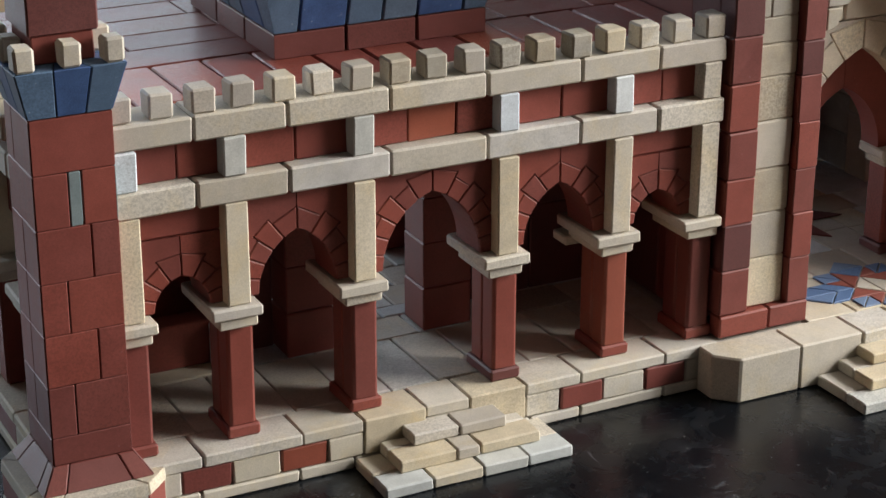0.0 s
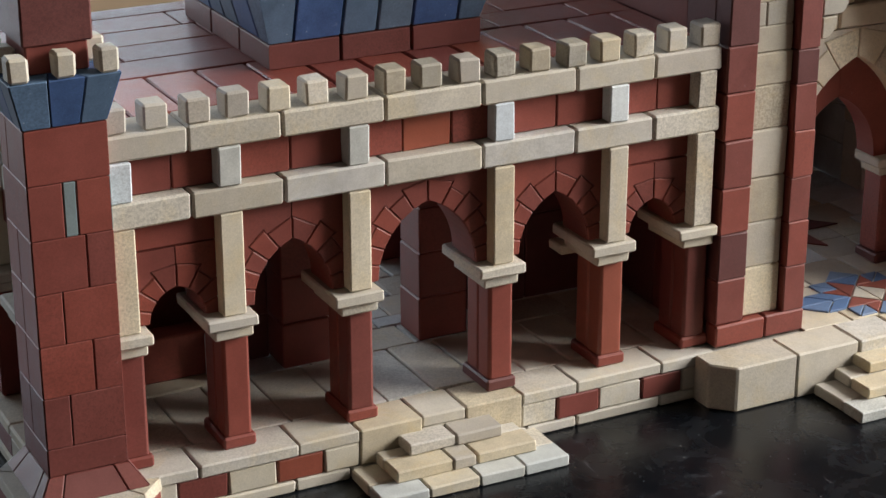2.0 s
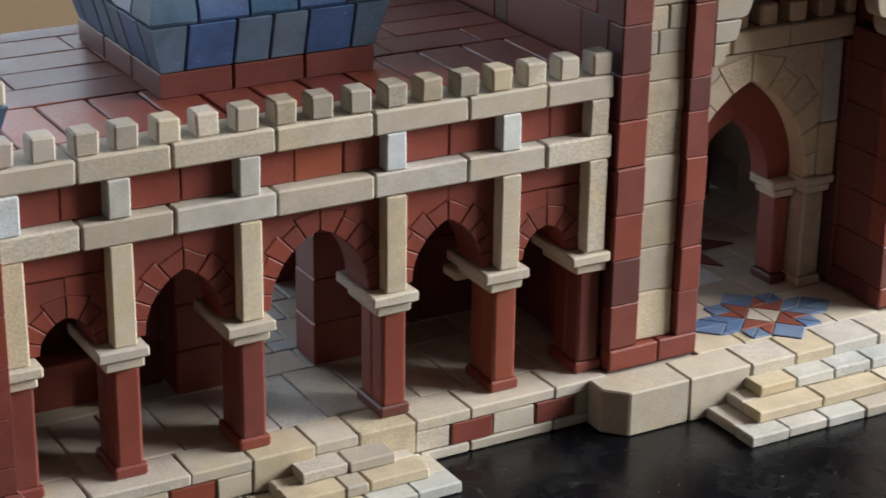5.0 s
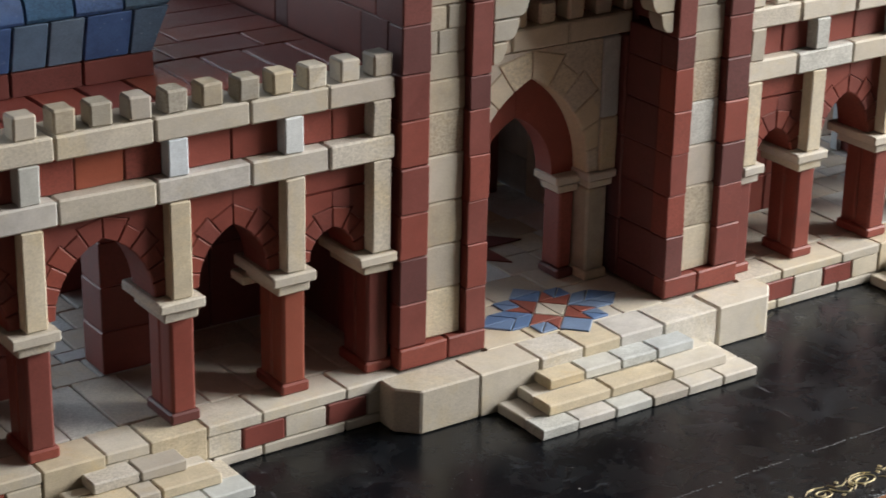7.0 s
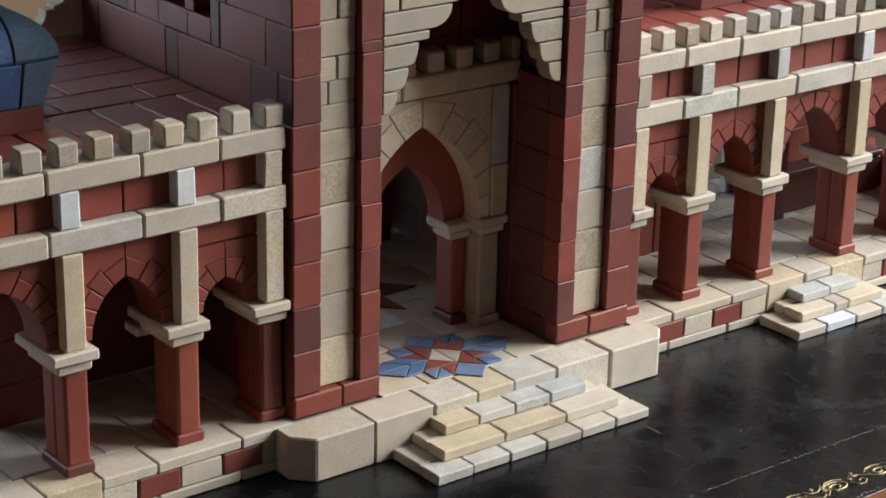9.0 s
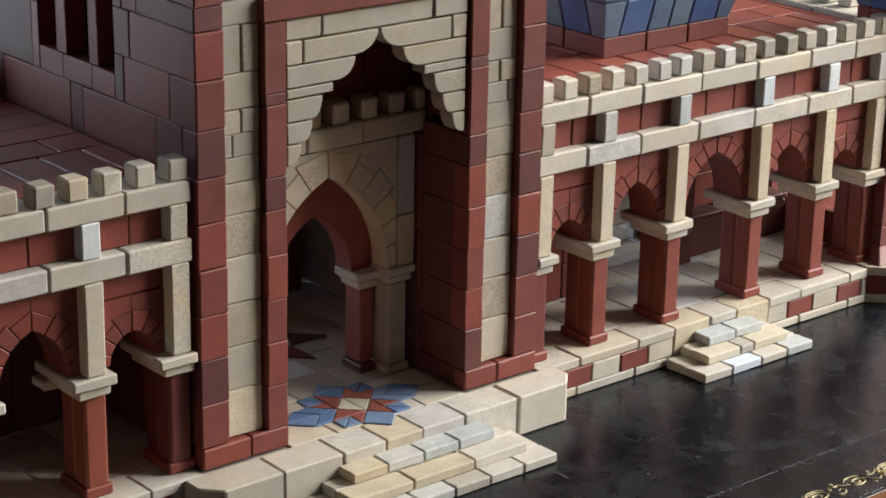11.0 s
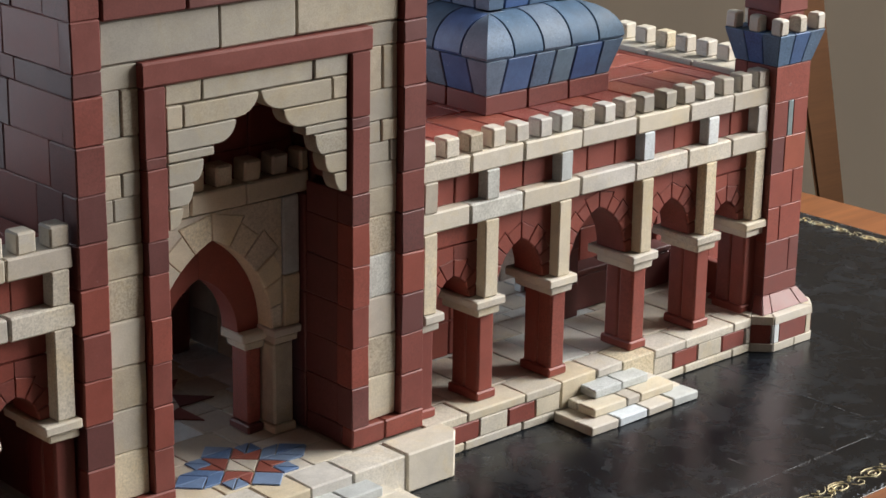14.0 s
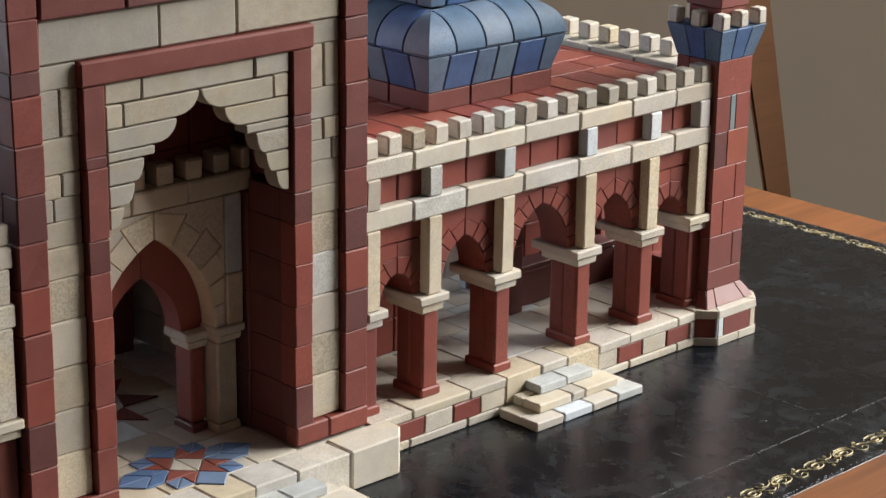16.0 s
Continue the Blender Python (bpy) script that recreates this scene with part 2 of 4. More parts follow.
FRAME = paint_mat("window_paint", (0.75, 0.74, 0.7), 0.5)
GOLD, _, _p = nodes_of("gold_leaf")
_p.inputs["Base Color"].default_value = (0.6, 0.53, 0.34, 1)
_p.inputs["Metallic"].default_value, _p.inputs["Roughness"].default_value = 1.0, 0.5
LINE = paint_mat("blind_tooling", (0.062, 0.066, 0.072), 0.55)
EDGE_GLINT = paint_mat("edge_glint", (0.2, 0.215, 0.24), 0.6)

# ---- building blocks: one unit is 25 mm ----
U = 0.025
rng = random.Random(7)
meshes = {}


def world_of(ob):
    v = Vector(ob.location)
    while ob.parent:
        ob = ob.parent
        v += ob.location
    return v


def thing(name, x, y, z, label, category, group=""):
    ob = new(name)
    ob.empty_display_size = 0.01
    ob.location = (x * U, y * U, z * U)
    return tagged(ob, label, category, group)


def hang(ob, parent, place):
    ob.parent = parent
    ob.location = Vector(place) - world_of(parent)
    return ob


def assembly(name, parent, place, label=""):
    """A part of a thing that is itself made of pieces."""
    ob = hang(new(name), parent, Vector(place) * U)
    ob.empty_display_size = 0.01
    return tagged(ob, label)


def part(name, bm, material, parent, label="", place=(0, 0, 0)):
    """Links a bmesh (in metres, about its own origin) as one mesh object under a thing or a part."""
    me = bpy.data.meshes.new(name)
    bmesh.ops.recalc_face_normals(bm, faces=bm.faces)
    bm.to_mesh(me)
    bm.free()
    me.materials.append(material)
    ob = hang(new(name, me), parent, place)
    return tagged(ob, label)


def block_mesh(w, d, h, b, material, uneven=True):
    """A block with bevelled edges, its corners a little uneven; alike blocks share one of three meshes."""
    key = (round(w, 3), round(d, 3), round(h, 3), round(b, 3), material.name, rng.randrange(3) if uneven else 0)
    if key not in meshes:
        hx, hy, hz, c = w * U / 2, d * U / 2, h * U / 2, b * U
        bm = bmesh.new()
        vs = {}
        for sx in (-1, 1):
            for sy in (-1, 1):
                for sz in (-1, 1):
                    e = [rng.uniform(-0.009, 0.009) * U if uneven else 0 for _ in range(3)]
                    vs[sx, sy, sz] = [bm.verts.new((sx * (hx - (0 if k == 0 else c)) + e[0], sy * (hy - (0 if k == 1 else c)) + e[1], sz * (hz - (0 if k == 2 else c)) + e[2])) for k in range(3)]
        for k in range(3):
            i, j = [a for a in range(3) if a != k]
            for s in (-1, 1):
                ring = []
                for a, e in ((-1, -1), (1, -1), (1, 1), (-1, 1)):
                    q = [0, 0, 0]
                    q[k], q[i], q[j] = s, a, e
                    ring.append(vs[tuple(q)][k])
                bm.faces.new(ring)
            for a in (-1, 1):
                for e in (-1, 1):
                    q0, q1 = [0, 0, 0], [0, 0, 0]
                    q0[k], q0[i], q0[j] = -1, a, e
                    q1[k], q1[i], q1[j] = 1, a, e
                    q0, q1 = tuple(q0), tuple(q1)
                    bm.faces.new((vs[q0][i], vs[q1][i], vs[q1][j], vs[q0][j]))
        for q in vs.values():
            bm.faces.new(q)
        bmesh.ops.recalc_face_normals(bm, faces=bm.faces)
        me = bpy.data.meshes.new("block")
        bm.to_mesh(me)
        bm.free()
        me.materials.append(material)
        meshes[key] = me
    return meshes[key]


def block(parent, name, x0, x1, y0, y1, z0, z1, material, bevel=0.035, gap=0.012, jitter=1.0, label=""):
    """One stone between these units, with a hair's gap to its neighbours and laid a little unevenly."""
    x0, x1, y0, y1 = min(x0, x1), max(x0, x1), min(y0, y1), max(y0, y1)
    me = block_mesh(x1 - x0 - 2 * gap, y1 - y0 - gap, z1 - z0 - 0.006, bevel, material, jitter > 0)
    j = lambda s: rng.uniform(-s, s) * jitter
    ob = hang(new(name, me), parent, (((x0 + x1) / 2 + j(0.006)) * U, ((y0 + y1) / 2 + j(0.012)) * U, (z0 + z1) / 2 * U))
    ob.rotation_euler = (0, 0, radians(j(0.45)))
    return tagged(ob, label)


def prism_mesh(outline, depth, axis="y", bevel=0.0):
    """A bmesh of an outline (units) drawn in x and z (axis y), x and y (axis z) or y and z (axis x), given a depth and bevelled."""
    bm = bmesh.new()
    def at(a, b, d):
        return {"y": (a * U, d * U, b * U), "z": (a * U, b * U, d * U), "x": (d * U, a * U, b * U)}[axis]
    lo = [bm.verts.new(at(a, b, 0)) for a, b in outline]
    hi = [bm.verts.new(at(a, b, depth)) for a, b in outline]
    bm.faces.new(lo)
    bm.faces.new(hi)
    n = len(lo)
    for i in range(n):
        bm.faces.new((lo[i], lo[(i + 1) % n], hi[(i + 1) % n], hi[i]))
    bmesh.ops.recalc_face_normals(bm, faces=bm.faces)
    if bevel:
        bmesh.ops.bevel(bm, geom=[e for e in bm.edges if e.calc_face_angle(0) > 0.5], offset=bevel * U, segments=1, affect="EDGES", clamp_overlap=True)
    return bm


def area(pts):
    return sum(a[0] * b[1] - b[0] * a[1] for a, b in zip(pts, pts[1:] + pts[:1])) / 2


def inset(pts, d):
    """The outline drawn in by d on all sides."""
    if area(pts) < 0:
        pts = pts[::-1]
    clean = []
    for q in pts:
        if not clean or math.dist(q, clean[-1]) > 1e-3:
            clean.append(q)
    if math.dist(clean[0], clean[-1]) < 1e-3:
        clean.pop()
    out, n = [], len(clean)
    if n < 3:
        return []
    for i in range(n):
        a, b, c = Vector(clean[i - 1]), Vector(clean[i]), Vector(clean[(i + 1) % n])
        u, v = (b - a).normalized(), (c - b).normalized()
        nu, nv = Vector((-u.y, u.x)), Vector((-v.y, v.x))
        s = nu + nv
        k = s.dot(nu)
        out.append(tuple(b + s * (d / max(k, 0.35))))
    return out if area(out) > 0.002 else []


def clip(pts, axis, limit, keep_above):
    """The outline cut off at a straight line across."""
    out = []
    for a, b in zip(pts, pts[1:] + pts[:1]):
        ia, ib = (a[axis] >= limit) == keep_above, (b[axis] >= limit) == keep_above
        if ia:
            out.append(a)
        if ia != ib:
            f = (limit - a[axis]) / (b[axis] - a[axis])
            out.append((a[0] + f * (b[0] - a[0]), a[1] + f * (b[1] - a[1])))
    return out


def arc(hw, z0, za, n, side):
    """Half of a pointed arch from its springing (side * hw, z0) to its tip (0, za): places and outward ways."""
    h = za - z0
    r = max((hw * hw + h * h) / (2 * hw), h * 1.0001)
    cx = -hw + r
    end = math.atan2(h, -cx)
    pts = []
    for i in range(n + 1):
        a = math.pi + (end - math.pi) * i / n
        x, z = cx + r * math.cos(a), r * math.sin(a)
        pts.append(((-side * x, z0 + z), (-side * math.cos(a), math.sin(a))))
    return pts


def arch_plate(parent, cx, x0, x1, hw, zs, za, zt, y0, y1, material, pieces, ring, facing=0.06):
    """Two half-arch stones with their carved ring stones."""
    parent = assembly("arch", parent, (cx, y0, zs))
    for side in (-1, 1):
        edge = x0 - cx if side < 0 else x1 - cx
        curve = [p for p, _ in arc(hw, zs, za, 12, side)]
        body = [(edge, zs)] + curve + [(0, zt), (edge, zt)]
        part("half_arch", prism_mesh(inset(body, 0.006), y1 - y0 - facing), material, parent, "", (cx * U, (y0 + facing) * U, 0))
        cuts = arc(hw, zs, za, pieces, side)
        steps, lim = [], abs(edge)
        for i in range(pieces):
            (p0, w0), (p1, w1) = cuts[i], cuts[i + 1]
            r = ring * (1.22 if i % 2 else 0.95)
            ends = [(p0[0] + w0[0] * r, p0[1] + w0[1] * r), (p1[0] + w1[0] * r, p1[1] + w1[1] * r)]
            if i == pieces - 1:
                ends[1] = (0, min(zt, za + ring * 1.05))
            steps += ends
            fine = [p for p, _ in arc(hw, zs, za, pieces * 4, side)][i * 4:i * 4 + 5]
            poly = [(side * x, z) for x, z in fine + ends[::-1]]
            poly = clip(clip(clip(poly, 0, lim, False), 0, 0.0, True), 1, zt, False)
            poly = inset([(side * x, z) for x, z in poly], 0.009) if len(poly) > 2 else []
            if poly:
                part("voussoir", prism_mesh(poly, facing + 0.01, "y", 0.02), material, parent, "", (cx * U, y0 * U, 0))
        rest = [(min(abs(x), lim), min(z, zt)) for x, z in steps]
        top = [(0, zt), (lim, zt), (lim, zs)]
        spandrel = inset([(side * x, z) for x, z in top + rest], 0.011)
        if spandrel:
            part("spandrel", prism_mesh(spandrel, facing + 0.004, "y", 0.0), material, parent, "", (cx * U, (y0 + 0.006) * U, 0))

# ---- room ----


def slab(name, x0, x1, y0, y1, z0, z1, material, label="", category="", kind="structure"):
    bm = bmesh.new()
    bmesh.ops.create_cube(bm, size=1, matrix=Matrix.LocRotScale(((x0 + x1) / 2, (y0 + y1) / 2, (z0 + z1) / 2), None, (x1 - x0, y1 - y0, z1 - z0)))
    me = bpy.data.meshes.new(name)
    bm.to_mesh(me)
    bm.free()
    me.materials.append(material)
    return tagged(new(name, me), label, category, "", kind)


def wall_with_window(name, axis, at, thick, a0, a1, win, material):
    """A wall across x (axis y) or across y (axis x) with an opening right through it."""
    _, _, _, _, zf, zc = ROOM
    w0, w1, z0, z1 = win
    bm = bmesh.new()
    for p0, p1, q0, q1 in ((a0, w0, zf, zc), (w1, a1, zf, zc), (w0, w1, zf, z0), (w0, w1, z1, zc)):
        c, s = ((p0 + p1) / 2, at + thick / 2, (q0 + q1) / 2), (p1 - p0, thick, q1 - q0)
        if axis == "x":
            c, s = (c[1], c[0], c[2]), (s[1], s[0], s[2])
        bmesh.ops.create_cube(bm, size=1, matrix=Matrix.LocRotScale(c, None, s))
    me = bpy.data.meshes.new(name)
    bm.to_mesh(me)
    bm.free()
    me.materials.append(material)
    tagged(new(name, me), "beige plastered room wall with a window opening", "wall", "", "structure")


RX0, RX1, RY0, RY1, RF, RC = ROOM
# out of view: floor, ceiling, south and west walls, dark against bounce
slab("floor", RX0 - 0.2, RX1 + 0.2, RY0 - 0.2, RY1 + 0.2, RF - 0.1, RF, CARPET, "unseen brown room floor, made dark to cut bounced light", "floor")
slab("ceiling", RX0 - 0.2, RX1 + 0.2, RY0 - 0.2, RY1 + 0.2, RC, RC + 0.1, CEILING, "unseen plain room ceiling, made dark to cut bounced light", "ceiling")
slab("wall_south", RX0 - 0.2, RX1 + 0.2, RY0 - 0.2, RY0, RF, RC, DARK_WALL, "unseen room wall, made dark to cut bounced light", "wall")
slab("wall_west", RX0 - 0.2, RX0, RY0, RY1, RF, RC, DARK_WALL, "unseen room wall, made dark to cut bounced light", "wall")
wall_with_window("wall_east", "x", RX1, 0.2, RY0, RY1, WIN_E, PLASTER)
wall_with_window("wall_north", "y", RY1, 0.2, RX0 - 0.2, RX1 + 0.2, WIN_B, PLASTER)


def window_frame(name, axis, at, win):
    w0, w1, z0, z1 = win
    base = new(name)
    base.empty_display_size = 0.05
    base.location = (at + 0.12, (w0 + w1) / 2, z0) if axis == "x" else ((w0 + w1) / 2, at + 0.12, z0)
    tagged(base, "white painted window frame set in the wall", "window", "", "structure")
    bars = [(w0, w0 + 0.05, z0, z1), (w1 - 0.05, w1, z0, z1), (w0 + 0.05, w1 - 0.05, z0, z0 + 0.05), (w0 + 0.05, w1 - 0.05, z1 - 0.05, z1)]
    for a0, a1, b0, b1 in bars:
        bm = bmesh.new()
        s = (0.05, a1 - a0, b1 - b0) if axis == "x" else (a1 - a0, 0.05, b1 - b0)
        bmesh.ops.create_cube(bm, size=1, matrix=Matrix.Diagonal((*s, 1)))
        c = (at + 0.12, (a0 + a1) / 2, (b0 + b1) / 2) if axis == "x" else ((a0 + a1) / 2, at + 0.12, (b0 + b1) / 2)
        part("window_bar", bm, FRAME, base, "", c)


window_frame("window_1", "x", RX1, WIN_E)
window_frame("window_2", "y", RY1, WIN_B)

# ---- desk ----
DX0, DX1, DY0, DY1 = -32.0, 31.0, -13.5, 16.0          # edges of the wooden top
LX0, LX1, LY0, LY1 = -29.0, 28.6, -8.17, 13.0          # edges of the leather
desk = thing("writing_desk", -0.5, 1, RF / U, "mahogany writing desk with a black tooled leather top", "desk")
block(desk, "desk_top", DX0, DX1, DY0, DY1, -1.5, -0.02, MAHOGANY, 0.35, 0, 0, "polished reddish mahogany top with a moulded edge")
block(desk, "leather_inset", LX0, LX1, LY0, LY1, -0.09, 0.0, LEATHER, 0.008, 0, 0, "worn black leather writing surface")
for lx in (DX0 + 3, DX1 - 3):
    for ly in (DY0 + 3, DY1 - 3):
        block(desk, "leg", lx - 1.2, lx + 1.2, ly - 1.2, ly + 1.2, RF / U, -1.5, MAHOGANY, 0.15, 0, 0)


def ribbon(bm, path, width, high=0.02):
    """A thin raised band along a path of (x, y) units on the leather."""
    rows = []
    for i, p in enumerate(path):
        a, b = Vector(path[max(i - 1, 0)]), Vector(path[min(i + 1, len(path) - 1)])
        d = (b - a).normalized()
        n = Vector((-d.y, d.x)) * width / 2
        w = 1.0 if 0 < i < len(path) - 1 else 0.5
        rows.append([bm.verts.new(((p[0] + s * n.x * w) * U, (p[1] + s * n.y * w) * U, h * U)) for s, h in ((-1, 0.0), (-0.4, high), (0.4, high), (1, 0.0))])
    for r, q in zip(rows, rows[1:]):
        for k in range(3):
            bm.faces.new((r[k], r[k + 1], q[k + 1], q[k]))


def spiral(cx, cy, r0, r1, a0, turns, n=18):
    return [(cx + (r0 + (r1 - r0) * i / n) * math.cos(radians(a0 + 360 * turns * i / n)), cy + (r0 + (r1 - r0) * i / n) * math.sin(radians(a0 + 360 * turns * i / n))) for i in range(n + 1)]


def oval(cx, rx, ry, a0, turns, shrink, n=26):
    """A flattened spiral that winds inwards to the given share of its size."""
    pts = []
    for i in range(n + 1):
        f, a = 1 - (1 - shrink) * i / n, radians(a0 + 360 * turns * i / n)
        pts.append((cx + rx * f * math.cos(a), ry * f * math.sin(a)))
    return pts


def scroll_mesh():
    """One repeat of the gold scroll border: a large eye, a small eye and leafy curls between them."""
    bm = bmesh.new()
    w = 0.028
    ribbon(bm, oval(0.0, 0.36, 0.21, 205, -1.75, 0.2), w)
    ribbon(bm, [(-0.3, 0.12), (-0.1, 0.245), (0.12, 0.25), (0.3, 0.16)], w * 0.8)
    ribbon(bm, [(0.33, -0.06), (0.45, -0.2), (0.58, -0.23), (0.7, -0.14), (0.66, -0.03), (0.56, -0.06)], w)
    ribbon(bm, [(0.5, 0.2), (0.58, 0.12), (0.7, 0.12), (0.8, 0.03), (0.92, -0.04)], w)
    ribbon(bm, oval(1.18, 0.27, 0.17, 160, 1.6, 0.22, 22), w)
    ribbon(bm, [(0.86, 0.1), (1.0, 0.22), (1.2, 0.25), (1.4, 0.2)], w * 0.8)
    ribbon(bm, [(1.42, 0.08), (1.52, -0.1), (1.66, -0.2), (1.8, -0.14), (1.78, -0.02)], w)
    ribbon(bm, [(1.48, 0.22), (1.58, 0.08), (1.72, 0.05), (1.86, 0.12), (1.98, 0.24)], w)
    ribbon(bm, [(1.8, -0.2), (1.94, -0.1), (2.04, 0.04), (2.1, 0.18)], w)
    for x, y in ((0.44, 0.1), (0.62, 0.24), (1.5, -0.24), (1.7, 0.2), (1.94, 0.02), (2.1, -0.12)):
        ribbon(bm, spiral(x, y, 0.028, 0.036, 0, 1.0, 7), 0.028)
    me = bpy.data.meshes.new("gold_scroll")
    bm.to_mesh(me)
    bm.free()
    me.materials.append(GOLD)
    return me


scroll = scroll_mesh()


def lay_scroll(x, y, turn, long):
    ob = hang(new("gold_scroll", scroll), desk, (x * U, y * U, 0.001 * U))
    ob.rotation_euler, ob.scale = (0, 0, radians(turn)), (long, 1.0 if turn == 0 else 0.85, 1.0)


for i in range(22):
    lay_scroll(11.24 + 2.43 * (i - 15), -7.51, 0, 1.1)
for i in range(9):
    lay_scroll(28.0, -6.4 + 2.1 * i, 90, 0.95)


def dotted_line(a, b, step, dot, width, material, skip=0.1, drift=0.012):
    """A tooled line of small raised dashes, worn away here and there."""
    bm = bmesh.new()
    d = Vector(b) - Vector(a)
    u, n = d.normalized(), int(d.length / step)
    for i in range(n):
        if rng.random() < skip:
            continue
        p = Vector(a) + u * (i * step) + Vector((-u.y, u.x)) * rng.uniform(-drift, drift)
        ribbon(bm, [tuple(p), tuple(p + u * dot * 0.5), tuple(p + u * dot)], width * rng.uniform(0.6, 1.2), 0.006)
    part("tooled_line", bm, material, desk, "", (0, 0, 0.001 * U))


dotted_line((-28, -6.06), (28.3, -6.06), 0.1, 0.065, 0.05, LINE, 0.12)
dotted_line((15.25, -8), (15.25, 13), 0.14, 0.13, 0.055, LINE, 0.15)
# pale dashes that paint the glints on the leather's worn edge along the wood
dotted_line((-28.6, -8.07), (28.4, -8.07), 0.05, 0.035, 0.06, EDGE_GLINT, 0.4, 0.05)
dotted_line((28.5, -8.0), (28.5, 12.8), 0.05, 0.035, 0.06, EDGE_GLINT, 0.5, 0.05)

# ---- stone building: the two arcaded wings ----
ZF, ZL, ZU, ZB = 0.98, 5.67, 6.91, 7.39   # floor, underside of lower beam, underside of upper beam, top of upper beam
W = 11.0


def row(parent, name, xs, y0, y1, z0, z1, mats, bevel=0.035, jitter=1.0):
    """A course of stones with joints at xs; mats: one material each, repeated in turn."""
    for i, (a, b) in enumerate(zip(xs, xs[1:])):
        block(parent, name, a, b, y0, y1, z0, z1, mats[i % len(mats)], bevel, 0.012, jitter)


def column(parent, x, y, shaft_mat, base_mat):
    """An arcade column: square foot, chamfered shaft, two capital slabs."""
    foot = [(-0.325, 0.0), (0.325, 0.0), (0.325, 1.08), (-0.325, 1.08)]
    col = new("column")
    col.empty_display_size = 0.01
    hang(col, parent, (x * U, y * U, ZF * U))
    part("foot", prism_mesh(foot, 0.24, "z", 0.04), base_mat, col, "", (x * U, y * U, ZF * U))
    c = 0.05
    for y0, y1, hw in ((0.05, 0.53, 0.265), (0.535, 1.03, 0.25)):
        octo = [(-hw + c, y0), (hw - c, y0), (hw, y0 + c), (hw, y1 - c), (hw - c, y1), (-hw + c, y1), (-hw, y1 - c), (-hw, y0 + c)]
        part("shaft", prism_mesh(octo, 3.24 - ZF - 0.24, "z", 0.015), shaft_mat, col, "", (x * U, y * U, (ZF + 0.24) * U))
    lo = lambda v: max(v, 4.76) if 4 < x < 6 else v
    hi = lambda v: min(v, -4.69) if -6 < x < -4 else v
    block(col, "lower_capital", lo(x - 0.45), hi(x + 0.29), y - 0.12, y + 1.2, 3.24, 3.46, CREAM, 0.03, 0.0)
    block(col, "upper_capital", lo(x - 0.62), hi(x + 0.37), y - 0.24, y + 1.4, 3.465, 3.7, CREAM, 0.035, 0.0)
    return col


